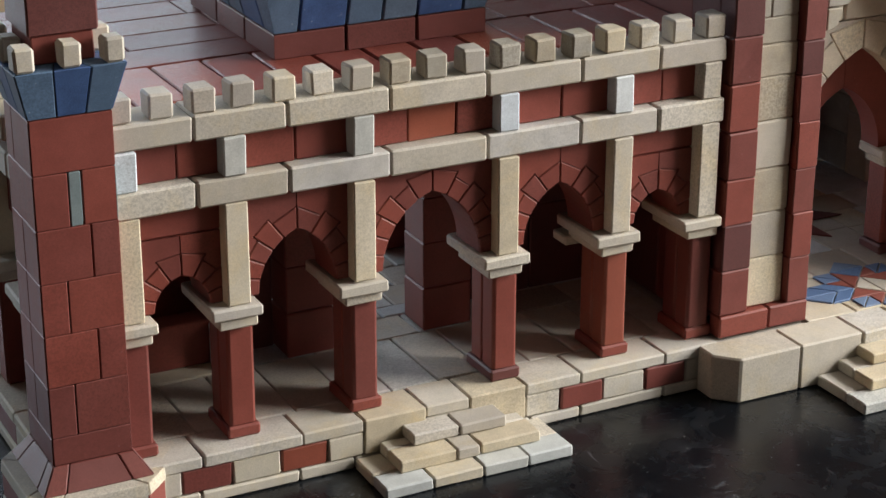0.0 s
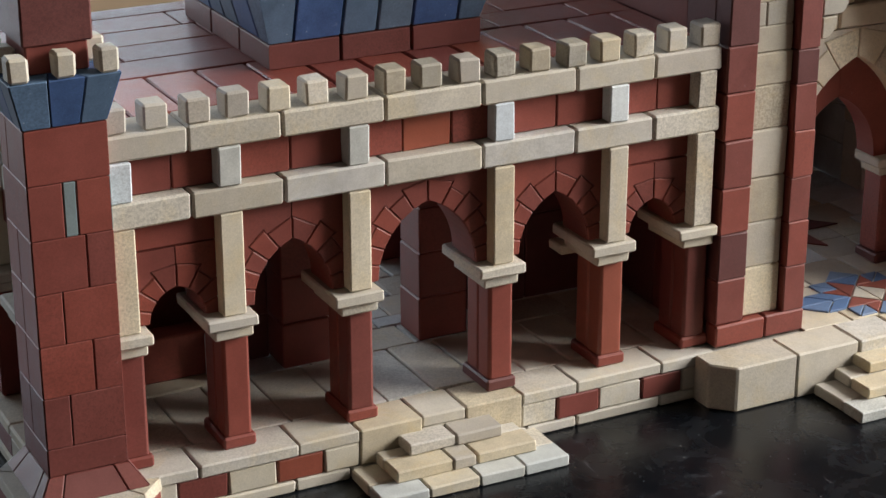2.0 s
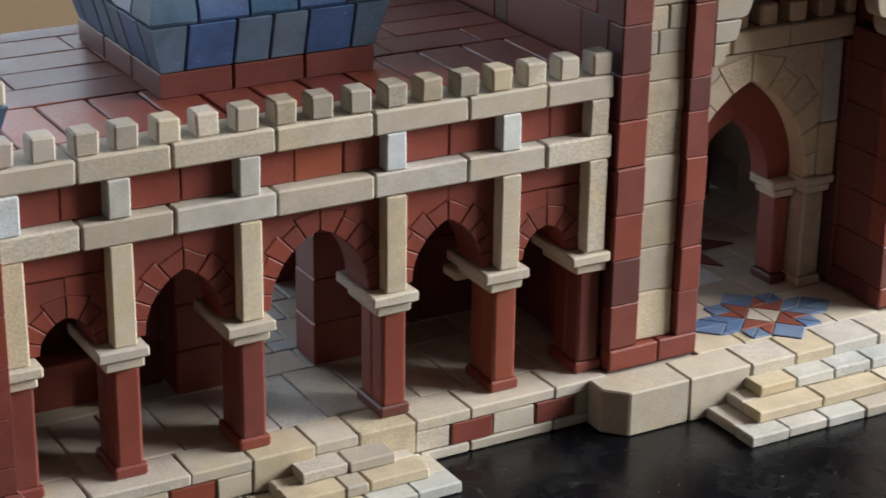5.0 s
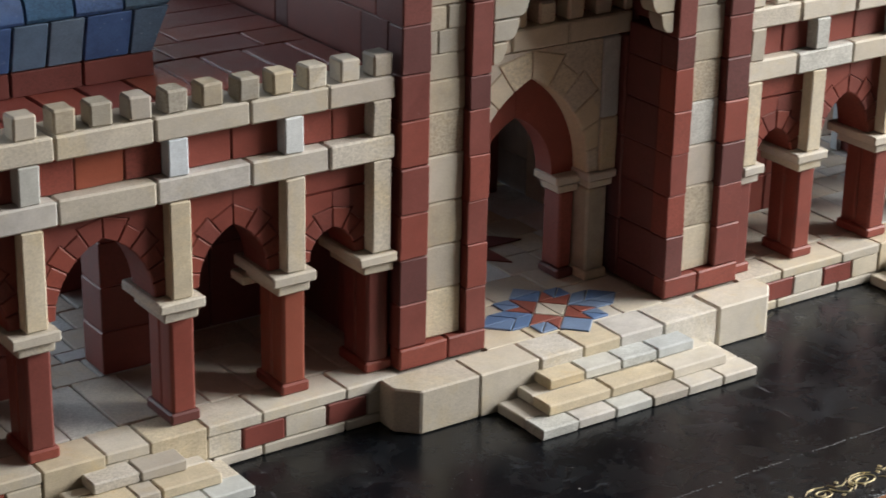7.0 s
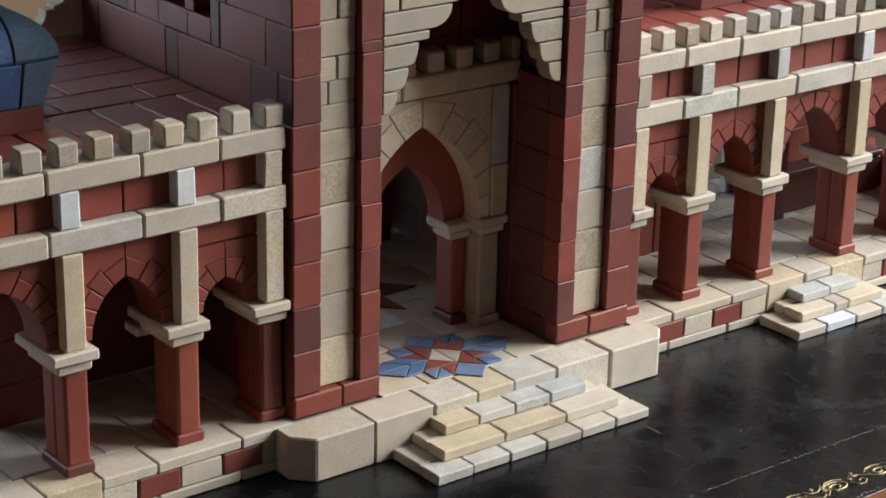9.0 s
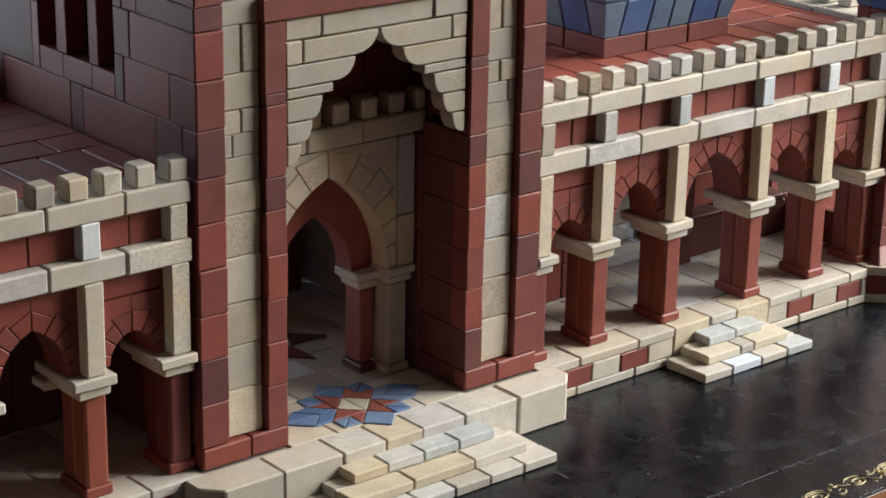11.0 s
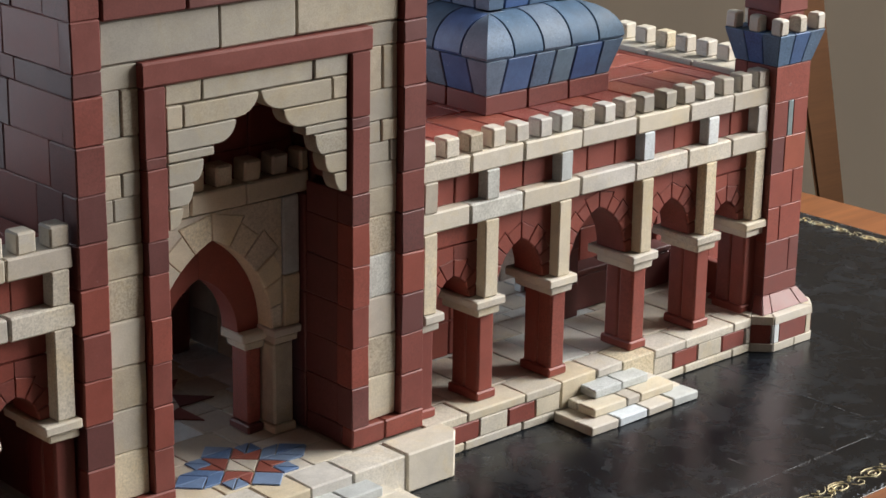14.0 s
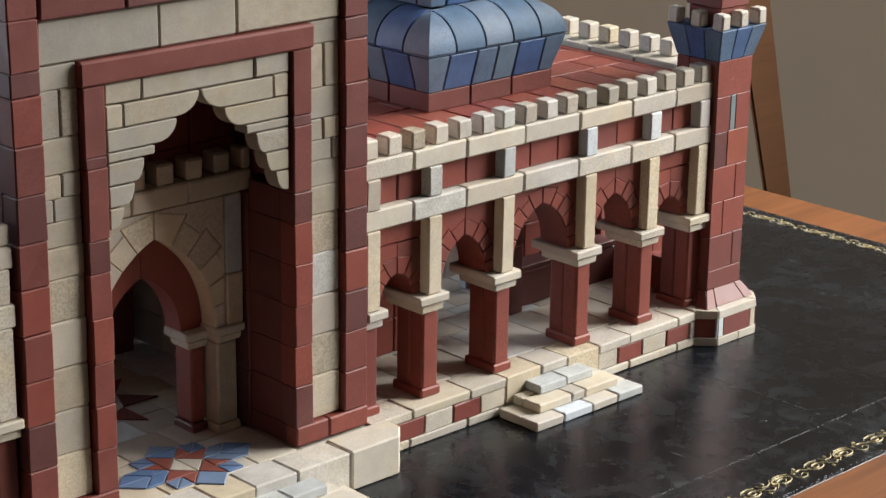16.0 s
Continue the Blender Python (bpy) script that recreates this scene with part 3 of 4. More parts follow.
def wing(cx, tower_side, name_label, reds):
    """An arcaded wing about x = cx: plinth, floor, columns, arches, beams, frieze, battlements, roof and inner walls."""
    w = thing("arcade_wing", cx, 3, 0, name_label, "building model", "wings of the stone building")
    # plinth
    strip = [-6.3, -5.0, -3.04, -1.9, 1.9, 3.04, 5.0, 6.3]
    row(w, "plinth_strip", [cx + v for v in strip], -0.22, 0.9, 0.0, 0.24, [CREAM])
    mid = [(-6.3, -5.5, CREAM), (-5.5, -4.52, RED), (-4.52, -3.55, CREAM), (-3.55, -2.6, RED), (-2.6, -1.71, CREAM), (-0.4, 0.55, CREAM),
           (1.79, 2.58, CREAM), (2.58, 3.55, RED), (3.55, 4.55, CREAM), (4.55, 5.52, RED), (5.52, 6.3, CREAM)]
    if cx < 0:
        mid = [(a + 0.15 if -6 < a < -2 else a, b + 0.15 if -6 < b < -2 else b, m) for a, b, m in mid]
        mid[3] = (*mid[3][:2], ORANGE)
    for a, b, m in mid:
        block(w, "plinth_stone", cx + a, cx + b, -0.21, 0.9, 0.24, 0.73, m)
    # floor
    front = [-6.3, -4.93, -2.96, -1.71, -0.4, 0.55, 1.79, 3.03, 5.01, 6.3]
    mats = [CREAM, CREAM, CREAM, YELLOW, CREAM, YELLOW, CREAM, CREAM, CREAM]
    for i, (a, b) in enumerate(zip(front, front[1:])):
        # the two stones beside the steps are tall ones that reach down to the strip
        block(w, "floor_slab", cx + a, cx + b, -0.23, 0.74, 0.245 if i in (3, 5) else 0.73, ZF, mats[i], 0.03)
    long = [-6.3, -5.72, -4.7, -3.7, -2.68, -1.56, -0.66, 0.36, 1.38, 2.4, 3.42, 4.44, 5.46, 6.3]
    row(w, "floor_slab", [cx + v for v in long], 0.76, 3.0, 0.73, ZF, [CREAM, GREY, CREAM, CREAM, GREY, IVORY, PALE], 0.025)
    row(w, "floor_slab", [cx + v for v in (-6.3, -5.0, -3.1, -1.3, 0.05, 1.05, 2.9, 4.8, 6.3)], 3.0, 4.0, 0.73, ZF, [GREY, CREAM, PALE], 0.025)
    for k, (y0, y1) in enumerate(((4.0, 4.5), (4.5, 5.5), (5.5, 6.5), (6.5, 7.5), (7.5, 8.4))):
        xs = [-6.3 + 0.5 * (k % 2)] + [-5.3 + 1.0 * n + 0.5 * (k % 2) for n in range(12)]
        row(w, "floor_slab", [cx + v for v in [-6.3] + [v for v in xs if -6 < v < 6] + [6.3]], y0, y1, 0.73, ZF, [GREY, PALE, CREAM, PALE], 0.03)
    block(w, "plinth_core", cx - 6.2, cx + 6.2, 0.95, 8.3, 0.0, 0.72, GREY, 0.02, 0, 0)
    # columns, pillars and arches
    offs = [-6.0, -4.0, -1.5, 1.5, 4.0, 6.0]
    for i, o in enumerate(offs):
        column(w, cx + o + 0.03, 0.15, reds[i], DARKRED if i == 3 and cx < 0 else RED)
        px = cx + o
        block(w, "pillar", px - 0.25, px + 0.215, 0.0, 0.5, 3.7, ZL, YELLOW if i == 3 else HONEY, 0.03)
    tips = [(0.52, 4.34), (0.77, 4.86), (1.02, 5.13), (0.77, 4.86), (0.52, 4.34)]
    for i, (hw, za) in enumerate(tips):
        a, b = offs[i], offs[i + 1]
        mid_x = cx + (a + b) / 2
        top = ZL if i in (1, 2, 3) else 5.12
        arch_plate(w, mid_x, cx + a, cx + b, hw, 3.7, za, top, 0.3, 1.3, RED, (4, 5, 6, 5, 4)[i], 0.42)
        if i in (0, 4):
            block(w, "bressummer", cx + a, cx + b, 0.31, 1.2, 5.13, ZL, RED, 0.03)
    # beams and frieze
    joints = [-6.3, -4.75, -3.0, -1.0, 1.0, 3.0, 4.75, 6.3]
    row(w, "lower_beam", [cx + v for v in joints], 0.0, 1.1, ZL, ZL + 0.5, [CREAM, GREY, IVORY, CREAM, IVORY, CREAM, CREAM] if cx < 0 else [CREAM, PALE, CREAM, IVORY, IVORY, CREAM, CREAM], 0.04)
    row(w, "upper_beam", [cx + v for v in joints], 0.0, 1.0, ZU, ZB, [CREAM, CREAM, CREAM, CREAM, CREAM, CREAM, GREY], 0.04)
    for i, o in enumerate(offs):
        block(w, "frieze_pillar", cx + o - 0.25, cx + o + 0.2, -0.005, 0.5, ZL + 0.5, ZU, [WHITE, PALE, PALE, WHITE, WHITE, GREY][i] if cx < 0 else [GREY, PALE, PALE, WHITE, WHITE, IVORY][i], 0.03)
    for a, b in zip(offs, offs[1:]):
        n = 3 if b - a > 2.7 else 2
        for k in range(n):
            p, q = a + (b - a) * k / n, a + (b - a) * (k + 1) / n
            block(w, "frieze_block", cx + p, cx + q, 0.31, 1.0, ZL + 0.5, ZU, ORANGE if (n == 3 and k == 1 and cx < 0) else RED, 0.025, 0.008)
    # battlements along the front and the outer end
    for k in range(17):
        o = -6.05 + 0.755 * k
        m = ([GREY, CREAM, GREY, GREY, CREAM, IVORY, GREY, OLIVE, DULL_SHADED, GREY, DULL_SHADED, OLIVE, DULL_SHADED, YELLOW, CREAM, CREAM, GREY] if cx < 0 else
             [IVORY, CREAM, OLIVE, CREAM, IVORY, IVORY, PALE, GREY, IVORY, GREY, DULL_SHADED, DULL_SHADED, GREY, IVORY, GREY, CREAM, CREAM])[k]
        x = cx + o
        block(w, "merlon", x - 0.235, x + 0.235, 0.05, 0.53, ZB, ZB + 0.465, m, 0.04, 0.012, 3.0)
    ex, lift = cx + tower_side * 7.2, 0.1 if tower_side > 0 else 0.0
    for k in range(4):
        block(w, "end_beam", ex - 0.55, ex + 0.55, 1.5 + 1.7 * k, 3.2 + 1.7 * k, ZU + lift, ZB + lift, [CREAM, GREY][k % 2], 0.04)
    for k in range(8):
        y = 2.38 + 0.777 * k
        m = [CREAM, CREAM, GREY, YELLOW, CREAM, CREAM][k % 6]
        block(w, "merlon", ex + tower_side * 0.31 - 0.235, ex + tower_side * 0.31 + 0.235, y, y + 0.47, ZB + lift, ZB + 0.465 + lift, m, 0.04)
    # roof: a course of slabs laid crosswise behind the battlements, then long planks
    for k in range(13):
        a, b = max(-6.3, -6.42 + 1.005 * k), min(6.3, -5.415 + 1.005 * k)
        block(w, "roof_slab", cx + a, cx + b, 1.02, 3.28, 6.95, ZB - 0.03, ROOF, 0.03, 0.02, 0.6)
    planks = [(3.3, 4.38, (-6.3, -2.1, 1.1, 3.15, 5.2, 6.3)), (4.38, 5.42, (-6.3, -4.4, -0.3, 3.8, 6.3)), (5.42, 6.5, (-6.3, -2.2, 1.9, 6.3)),
              (6.5, 7.58, (-6.3, -2.45, 0.2, 4.2, 6.3)), (7.58, 8.25, (-6.3, -1.1, 2.9, 6.3))]
    for y0, y1, xs in planks:
        for a, b in zip(xs, xs[1:]):
            block(w, "roof_plank", cx + a, cx + b, y0 + 0.012, y1 - 0.012, 6.95, ZB - 0.03, ROOF, 0.014, 0.02, 0.5)
    block(w, "roof_core", cx - 6.2, cx + 6.2, 1.05, 8.2, 5.75, 6.94, RED, 0.02, 0, 0)
    # inner walls: a low one on the outer side with a deep recess over it, piers beside the doorway, a full one on the inner side
    def courses(a, b, y0, y1, zs, m):
        for z0, z1 in zip(zs, zs[1:]):
            block(w, "inner_wall_stone", cx + a, cx + b, y0, y1, z0, z1, m, 0.03)
    full = [ZF, 1.93, 2.92, 3.9, 4.88, 5.74]
    if tower_side < 0:
        for a, b in ((-6.3, -5.0), (-5.0, -3.3)):
            courses(a, b, 3.5, 4.1, [ZF, 1.93], RED)
        courses(-1.9, -0.85, 3.0, 3.9, full, RED)
        courses(-3.3, -1.9, 3.7, 4.2, full, DARKRED)
        courses(1.12, 2.25, 2.97, 3.9, full, RED)
        # dark red here paints the shade deep inside the arcade
        for a, b in ((2.2, 4.2), (4.2, 6.3)):
            courses(a, b, 4.0, 4.6, [ZF, 2.9, 4.4, 5.74], DARKRED)
        block(w, "rear_capital", cx + 3.42, cx + 3.95, 1.2, 1.72, 3.1, 3.3, CREAM, 0.03)
        block(w, "low_slab", cx - 3.4, cx - 3.0, 3.1, 3.5, ZF, 1.9, WHITE, 0.03)
    else:
        for a, b in ((-6.3, -4.4), (-4.4, -2.6), (-2.6, -1.0)):
            courses(a, b, 3.0, 3.7, full, RED)
        # pier and low wall coloured dark for the dim interior
        courses(1.65, 2.2, 3.0, 3.6, full, DARKRED)
        for a, b in ((2.22, 3.72), (3.72, 4.9), (4.9, 6.3)):
            courses(a, b, 3.3, 3.9, [ZF, 1.98], DARKRED)
            block(w, "wall_coping", cx + a, cx + b, 3.26, 3.95, 1.985, 2.16, DARKRED, 0.03)
        block(w, "courtyard_jamb", cx + 2.36, cx + 2.56, 5.4, 5.7, ZF, 3.4, PALE, 0.03)
        block(w, "courtyard_jamb", cx + 2.6, cx + 3.6, 6.5, 6.9, ZF, 3.0, CREAM, 0.03)
    # added wall that blocks rear light, to keep the recess dark
    for a, b in ((-6.3, -4.3), (-4.3, -2.6), (-2.6, -1.9 if tower_side < 0 else -2.5)):
        for z0, z1 in ((ZF, 2.6), (2.6, 4.2), (4.2, 5.74)):
            block(w, "recess_wall_stone", cx - tower_side * a, cx - tower_side * b, 5.0, 5.5, z0, z1, RED, 0.03)
    block(w, "door_lintel", cx - 1.0, cx + 1.6, 3.05, 3.6, 4.75, 5.74, RED, 0.03)
    # unseen rear wall; its wide opening is set to let light onto floors
    for a, b in ((-4.0, -2.0), (2.2, 4.2), (4.2, 6.3)) if tower_side > 0 else ((-6.3, -4.0), (2.2, 4.2), (4.2, 6.3)):
        for z in (ZF, 2.57, 4.16):
            block(w, "rear_wall_stone", cx + a, cx + b, 7.4, 8.3, z, z + 1.59, RED, 0.03)
    # end wall: an arcade like the front, seen edge on behind the tower
    ex = cx + tower_side * 7.3
    o, n = ex, ex - tower_side * 0.6
    for k in range(4):
        y0 = 1.35 + 1.72 * k
        block(w, "end_plinth_strip", o + tower_side * 0.24, n, y0, y0 + 1.72, 0.0, 0.24, CREAM, 0.04)
        block(w, "end_plinth_stone", o + tower_side * 0.22, n, y0, y0 + 1.72, 0.24, 0.73, [CREAM, RED][k % 2], 0.04)
        block(w, "end_floor_slab", o + tower_side * 0.24, n - tower_side * 0.7, y0, y0 + 1.72, 0.73, ZF, CREAM, 0.04)
        block(w, "end_lower_beam", o, n, y0, y0 + 1.72, ZL, ZL + 0.5, [GREY, CREAM][k % 2], 0.04)
        for a, b in ((y0, y0 + 0.86), (y0 + 0.86, y0 + 1.72)):
            block(w, "end_frieze_block", o - tower_side * 0.3, n, a, b, ZL + 0.5, ZU, RED, 0.025)
    for y0 in (2.3, 4.3, 6.6):
        block(w, "end_pillar", o, n, y0, y0 + 0.46, 3.7, ZL, HONEY, 0.03)
        block(w, "end_frieze_pillar", o + tower_side * 0.005, n, y0, y0 + 0.46, ZL + 0.5, ZU, PALE, 0.03)
        block(w, "end_capital", o + tower_side * 0.24, n - tower_side * 0.4, y0 - 0.35, y0 + 0.7, 3.465, 3.7, CREAM, 0.035)
        block(w, "end_capital", o + tower_side * 0.12, n - tower_side * 0.3, y0 - 0.2, y0 + 0.6, 3.24, 3.46, CREAM, 0.03)
        block(w, "end_shaft", o, n, y0 - 0.03, y0 + 0.5, ZF, 3.24, RED, 0.05)
    for a, b in ((1.35, 2.3), (2.76, 4.3), (4.76, 6.6), (7.06, 8.2)):
        block(w, "end_wall_stone", o - tower_side * 0.3, n, a, b, 4.6, ZL, RED, 0.03)
        block(w, "end_low_wall", o - tower_side * 0.5, n - tower_side * 0.3, a, b, ZF, 1.95, RED, 0.03)
    block(w, "roof_slab", cx + tower_side * 6.3, cx + tower_side * 6.66, 1.3, 8.25, 6.95, ZB - 0.03, ROOF, 0.03, 0.02, 0)
    return w


wing(-W, -1, "red and cream toy-stone arcade wing with battlements", [RED, RED, RED, RED, ORANGE, MAROON])
wing(W, 1, "red and cream toy-stone arcade wing with battlements", [RED, RED, RED, RED, RED, RED])


def stairs(cx, rises, label):
    """A flight of loose step stones: rises are (half width, front y, joints, materials), from the bottom up."""
    s = thing("stone_steps", cx, -1, 0, label, "steps", "flights of steps")
    for i, (hw, y0, back, xs, mats) in enumerate(rises):
        z = 0.24 * i
        row(s, "step_stone", [cx + v for v in xs], y0, y0 + 0.62, z, z + 0.24, mats, 0.03)
        if y0 + 0.62 < back:
            row(s, "step_core", [cx - hw, cx - hw / 3, cx + hw / 3, cx + hw], y0 + 0.62, back, z, z + 0.24, [CREAM], 0.03)
    return s


for cx in (-W, W):
    stairs(cx + (0.07 if cx < 0 else -0.01), [(2.0, -1.63, -0.25, (-2.0, -1.0, 0.05, 1.02, 2.0), (PALE, CREAM, PALE, PALE) if cx < 0 else (CREAM, WHITE, CREAM, PALE)),
                (1.5, -1.22, -0.25, (-1.5, -0.3, 0.2, 1.5), (YELLOW, GREY, YELLOW) if cx < 0 else (CREAM, GREY, CREAM)),
                (1.0, -0.75, -0.25, (-1.0, 0.0, 1.0), (CREAM, GREY) if cx < 0 else (PALE, PALE))],
           "three low cream stone steps up to the arcade")
stairs(0.1, [(2.97, -2.74, -1.15, (-2.97, -2.0, -1.0, 0.0, 0.98, 1.97, 2.97), (PALE, IVORY, PALE, GREY, IVORY, IVORY)),
           (2.46, -2.3, -1.15, (-2.46, -0.8, 0.9, 2.46), (YELLOW, YELLOW, CREAM)),
           (2.0, -1.7, -1.15, (-2.0, -1.05, -0.05, 0.95, 2.0), (YELLOW, PALE, PALE, PALE))],
       "three low cream stone steps up to the gate")

# ---- gatehouse ----
gate = thing("gatehouse", 0, 3, 0, "tall red and cream toy-stone gatehouse with a cusped arch", "building model")
PY = -0.1  # front of the pilasters
# stones in front of the gate, the outer two with a cut corner
xs = [-3.31, -1.75, -0.58, 0.45, 1.66, 3.24]
row(gate, "forecourt_stone", xs, -1.16, -0.18, 0.0, ZF, [CREAM, IVORY, YELLOW, IVORY, IVORY], 0.035)
for s, m in ((-1, GREY), (1, CREAM)):
    out = [(s * 3.3, -1.16), (s * 4.78, -1.16), (s * 5.2, -0.72), (s * 5.2, -0.18), (s * 3.3, -0.18)]
    part("corner_stone", prism_mesh(inset(out, 0.01), ZF, "z", 0.035), m, gate, "", (0, 0, 0))
block(gate, "gate_core", -5.1, 5.1, -0.15, 8.3, 0.0, ZF - 0.06, GREY, 0.02, 0, 0)

# mosaic of cut stones in the gateway floor
MX, MY, G = 0.0, 0.8, 0.475
mosaic = assembly("mosaic", gate, (MX, MY, ZF), "blue, red and cream star mosaic of cut stones")


def tile(pts, material, rise=0.0):
    pts = inset([(MX + a * G, MY + b * G) for a, b in pts], 0.017)
    part("mosaic_tile", prism_mesh(pts, 0.09, "z", 0.012), material, mosaic, "", (0, 0, (ZF - 0.058 + rise + rng.uniform(-0.003, 0.003)) * U))


def turned(pts, q):
    c, s = [(1, 0), (0, 1), (-1, 0), (0, -1)][q]
    return [(a * c - b * s, a * s + b * c) for a, b in pts]


row(gate, "gate_floor_slab", [-2.45, -1.2, 0.1, 1.3, 2.45], -0.18, 0.8, ZF - 0.2, ZF - 0.004, [CREAM, YELLOW, CREAM], 0.02)
row(gate, "gate_floor_slab", [-2.45, -0.6, 0.6, 2.45], 0.8, 1.74, ZF - 0.2, ZF - 0.004, [CREAM], 0.02)
tile([(0, -1), (1, 0), (0, 1)], CREAM)
tile([(0, 1), (-1, 0), (0, -1)], CREAM)
tile([(0, -1), (1, -2), (0, -3), (-1, -2)], BLUE_MOSAIC)
tile([(0, 1), (1, 2), (-1, 2)], BLUE_MOSAIC)
tile([(1, 2), (0, 3), (-1, 2)], BLUE_MOSAIC)
for q in (0, 2):
    tile(turned([(2, 1), (3, 1), (2, 0), (1, 0)], q), BLUE_MOSAIC)
    tile(turned([(3, 1), (4, 0), (2, 0)], q), BLUE_MOSAIC)
    tile(turned([(4, 0), (3, -1), (2, 0)], q), BLUE_MOSAIC)
    tile(turned([(1, 0), (2, 0), (3, -1), (2, -1)], q), BLUE_MOSAIC)
for q in range(4):
    tile(turned([(0, 1), (1, 1), (1, 2)], q), RED_MOSAIC)
    tile(turned([(0, 1), (1, 0), (2, 1), (1, 1)], q), RED_MOSAIC)
    tile(turned([(1, 1), (2, 2), (1, 2)], q), BLUE_MOSAIC)
    tile(turned([(1, 1), (2, 1), (2, 2)], q), BLUE_MOSAIC)
row(gate, "gate_floor_slab", [-2.45, -0.8, 0.7, 2.45], 1.74, 2.9, ZF - 0.2, ZF, [CREAM, GREY], 0.02)
for k in range(5):
    row(gate, "hall_floor_slab", [-3.2, -2.1 + 0.2 * (k % 2), -0.7, 0.5 + 0.3 * (k % 2), 1.7, 2.8 - 0.2 * (k % 2), 4.7], 2.9 + 1.02 * k, 3.92 + 1.02 * k, ZF - 0.2, ZF - 0.01, [GREY, CREAM, WHITE], 0.02)
star = assembly("floor_star", gate, (0.2, 5.4, ZF), "dark red star laid in the hall floor")
for q in range(8):
    a = radians(22.5 + 45 * q)
    pts = [(0.2 + r * math.cos(a + d), 5.4 + r * math.sin(a + d)) for r, d in ((1.12, -0.39), (2.03, 0.0), (1.12, 0.39))]
    part("star_tile", prism_mesh(inset(pts, 0.012), 0.03, "z"), DARKRED if q % 2 else MAROON, star, "", (0, 0, (ZF - 0.012) * U))

# pilasters and the panels between them
outer_z = [1.46, 2.44, 3.43, 4.41, 5.41, 6.4, 7.36, 8.36, 9.36, 10.36, 10.86, 11.9, 12.9, 13.85]
for s in (-1, 1):
    x_in, x_c, x_m, x_o = 2.43, 2.97, 3.92, 4.65
    off = 0.07 if s > 0 else 0.0
    row(gate, "pilaster_foot", [s * x_in + off, s * 3.42 + off, s * x_o + off] if s > 0 else [-x_o, -3.42, -x_in], PY - 0.02, 0.3, ZF, 1.455, [RED], 0.035)
    # side of the foot coloured dark to paint the recess shade
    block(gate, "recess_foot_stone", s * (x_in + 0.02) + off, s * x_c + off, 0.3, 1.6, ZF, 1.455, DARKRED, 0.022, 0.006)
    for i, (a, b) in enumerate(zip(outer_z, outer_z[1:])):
        # maroon on the upper pilasters and jambs paints the weaker light there
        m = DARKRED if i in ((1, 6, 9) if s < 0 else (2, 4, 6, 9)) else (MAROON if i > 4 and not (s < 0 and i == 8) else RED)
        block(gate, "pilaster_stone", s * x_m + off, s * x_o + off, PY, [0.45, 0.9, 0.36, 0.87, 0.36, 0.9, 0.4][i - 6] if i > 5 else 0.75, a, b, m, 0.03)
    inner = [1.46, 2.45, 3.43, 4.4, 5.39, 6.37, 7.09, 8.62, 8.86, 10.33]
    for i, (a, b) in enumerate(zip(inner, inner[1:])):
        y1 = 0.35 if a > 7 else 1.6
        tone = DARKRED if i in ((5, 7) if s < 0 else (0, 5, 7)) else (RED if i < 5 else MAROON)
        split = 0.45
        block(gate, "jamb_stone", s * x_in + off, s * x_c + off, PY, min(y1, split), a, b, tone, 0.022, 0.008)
        # deep half of each jamb is coloured darker as painted shade
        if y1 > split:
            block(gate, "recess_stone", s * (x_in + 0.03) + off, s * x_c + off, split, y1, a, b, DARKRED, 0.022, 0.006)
    panel = [1.46, 2.53, 3.51, 4.47, 5.48, 6.41, 7.08]
    for i, (a, b) in enumerate(zip(panel, panel[1:])):
        block(gate, "panel_stone", s * x_c + off, s * x_m + off, PY + 0.17, 0.8, a, b, [HONEY, GREY, OLIVE, GREY, OLIVE, OLIVE][i] if s < 0 else [HONEY, OLIVE, GREY, PALE, OLIVE, OLIVE][i], 0.035)
    lo, hi = (-x_m, -x_c) if s < 0 else (x_c + off, x_m + off)
    # duller upper panels paint the light falling off with height
    upper = [(7.08, 7.63, None, DULL_SHADED, DULL_SHADED), (7.63, 8.12, 0.27, DULL_SHADED, DULL_SHADED), (8.12, 8.62, 0.5, OLIVE, DULL_SHADED), (8.62, 9.37, None, DULL_SHADED, DULL_SHADED),
             (9.37, 10.37, 0.53, DULL_SHADED, OLIVE), (10.37, 10.87, None, DULL_SHADED, DULL_SHADED)]
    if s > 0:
        upper = [(7.08, 7.67, None, DULL_SHADED, DULL_SHADED), (7.67, 8.15, 0.74, DULL_SHADED, DULL_SHADED), (8.15, 8.64, 0.48, DULL_SHADED, OLIVE), (8.64, 9.35, None, DULL_SHADED, DULL_SHADED),
                 (9.35, 10.34, 0.52, OLIVE, DULL_SHADED), (10.34, 10.86, None, DULL_SHADED, DULL_SHADED)]
    for a, b, f, m0, m1 in upper:
        spans = [(lo, hi, m0)] if f is None else [(lo, lo + f * (hi - lo), m0), (lo + f * (hi - lo), hi, m1)]
        for p, q, m in spans:
            block(gate, "panel_stone", p, q, PY + 0.17, 0.8, a, b, m, 0.03)
# lintel, frieze, string course and parapet darkened for the weaker light too
block(gate, "frame_lintel", -3.03, 3.11, PY - 0.02, 0.6, 10.335, 10.875, MAROON, 0.05)
row(gate, "frieze_stone", [-3.9, -0.95, 1.07, 3.97], PY + 0.13, 0.8, 10.885, 11.81, [DULL_SHADED, DULL_SHADED, OLIVE], 0.04)
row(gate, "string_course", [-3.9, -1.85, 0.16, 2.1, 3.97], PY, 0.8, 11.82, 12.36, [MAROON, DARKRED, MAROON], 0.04)
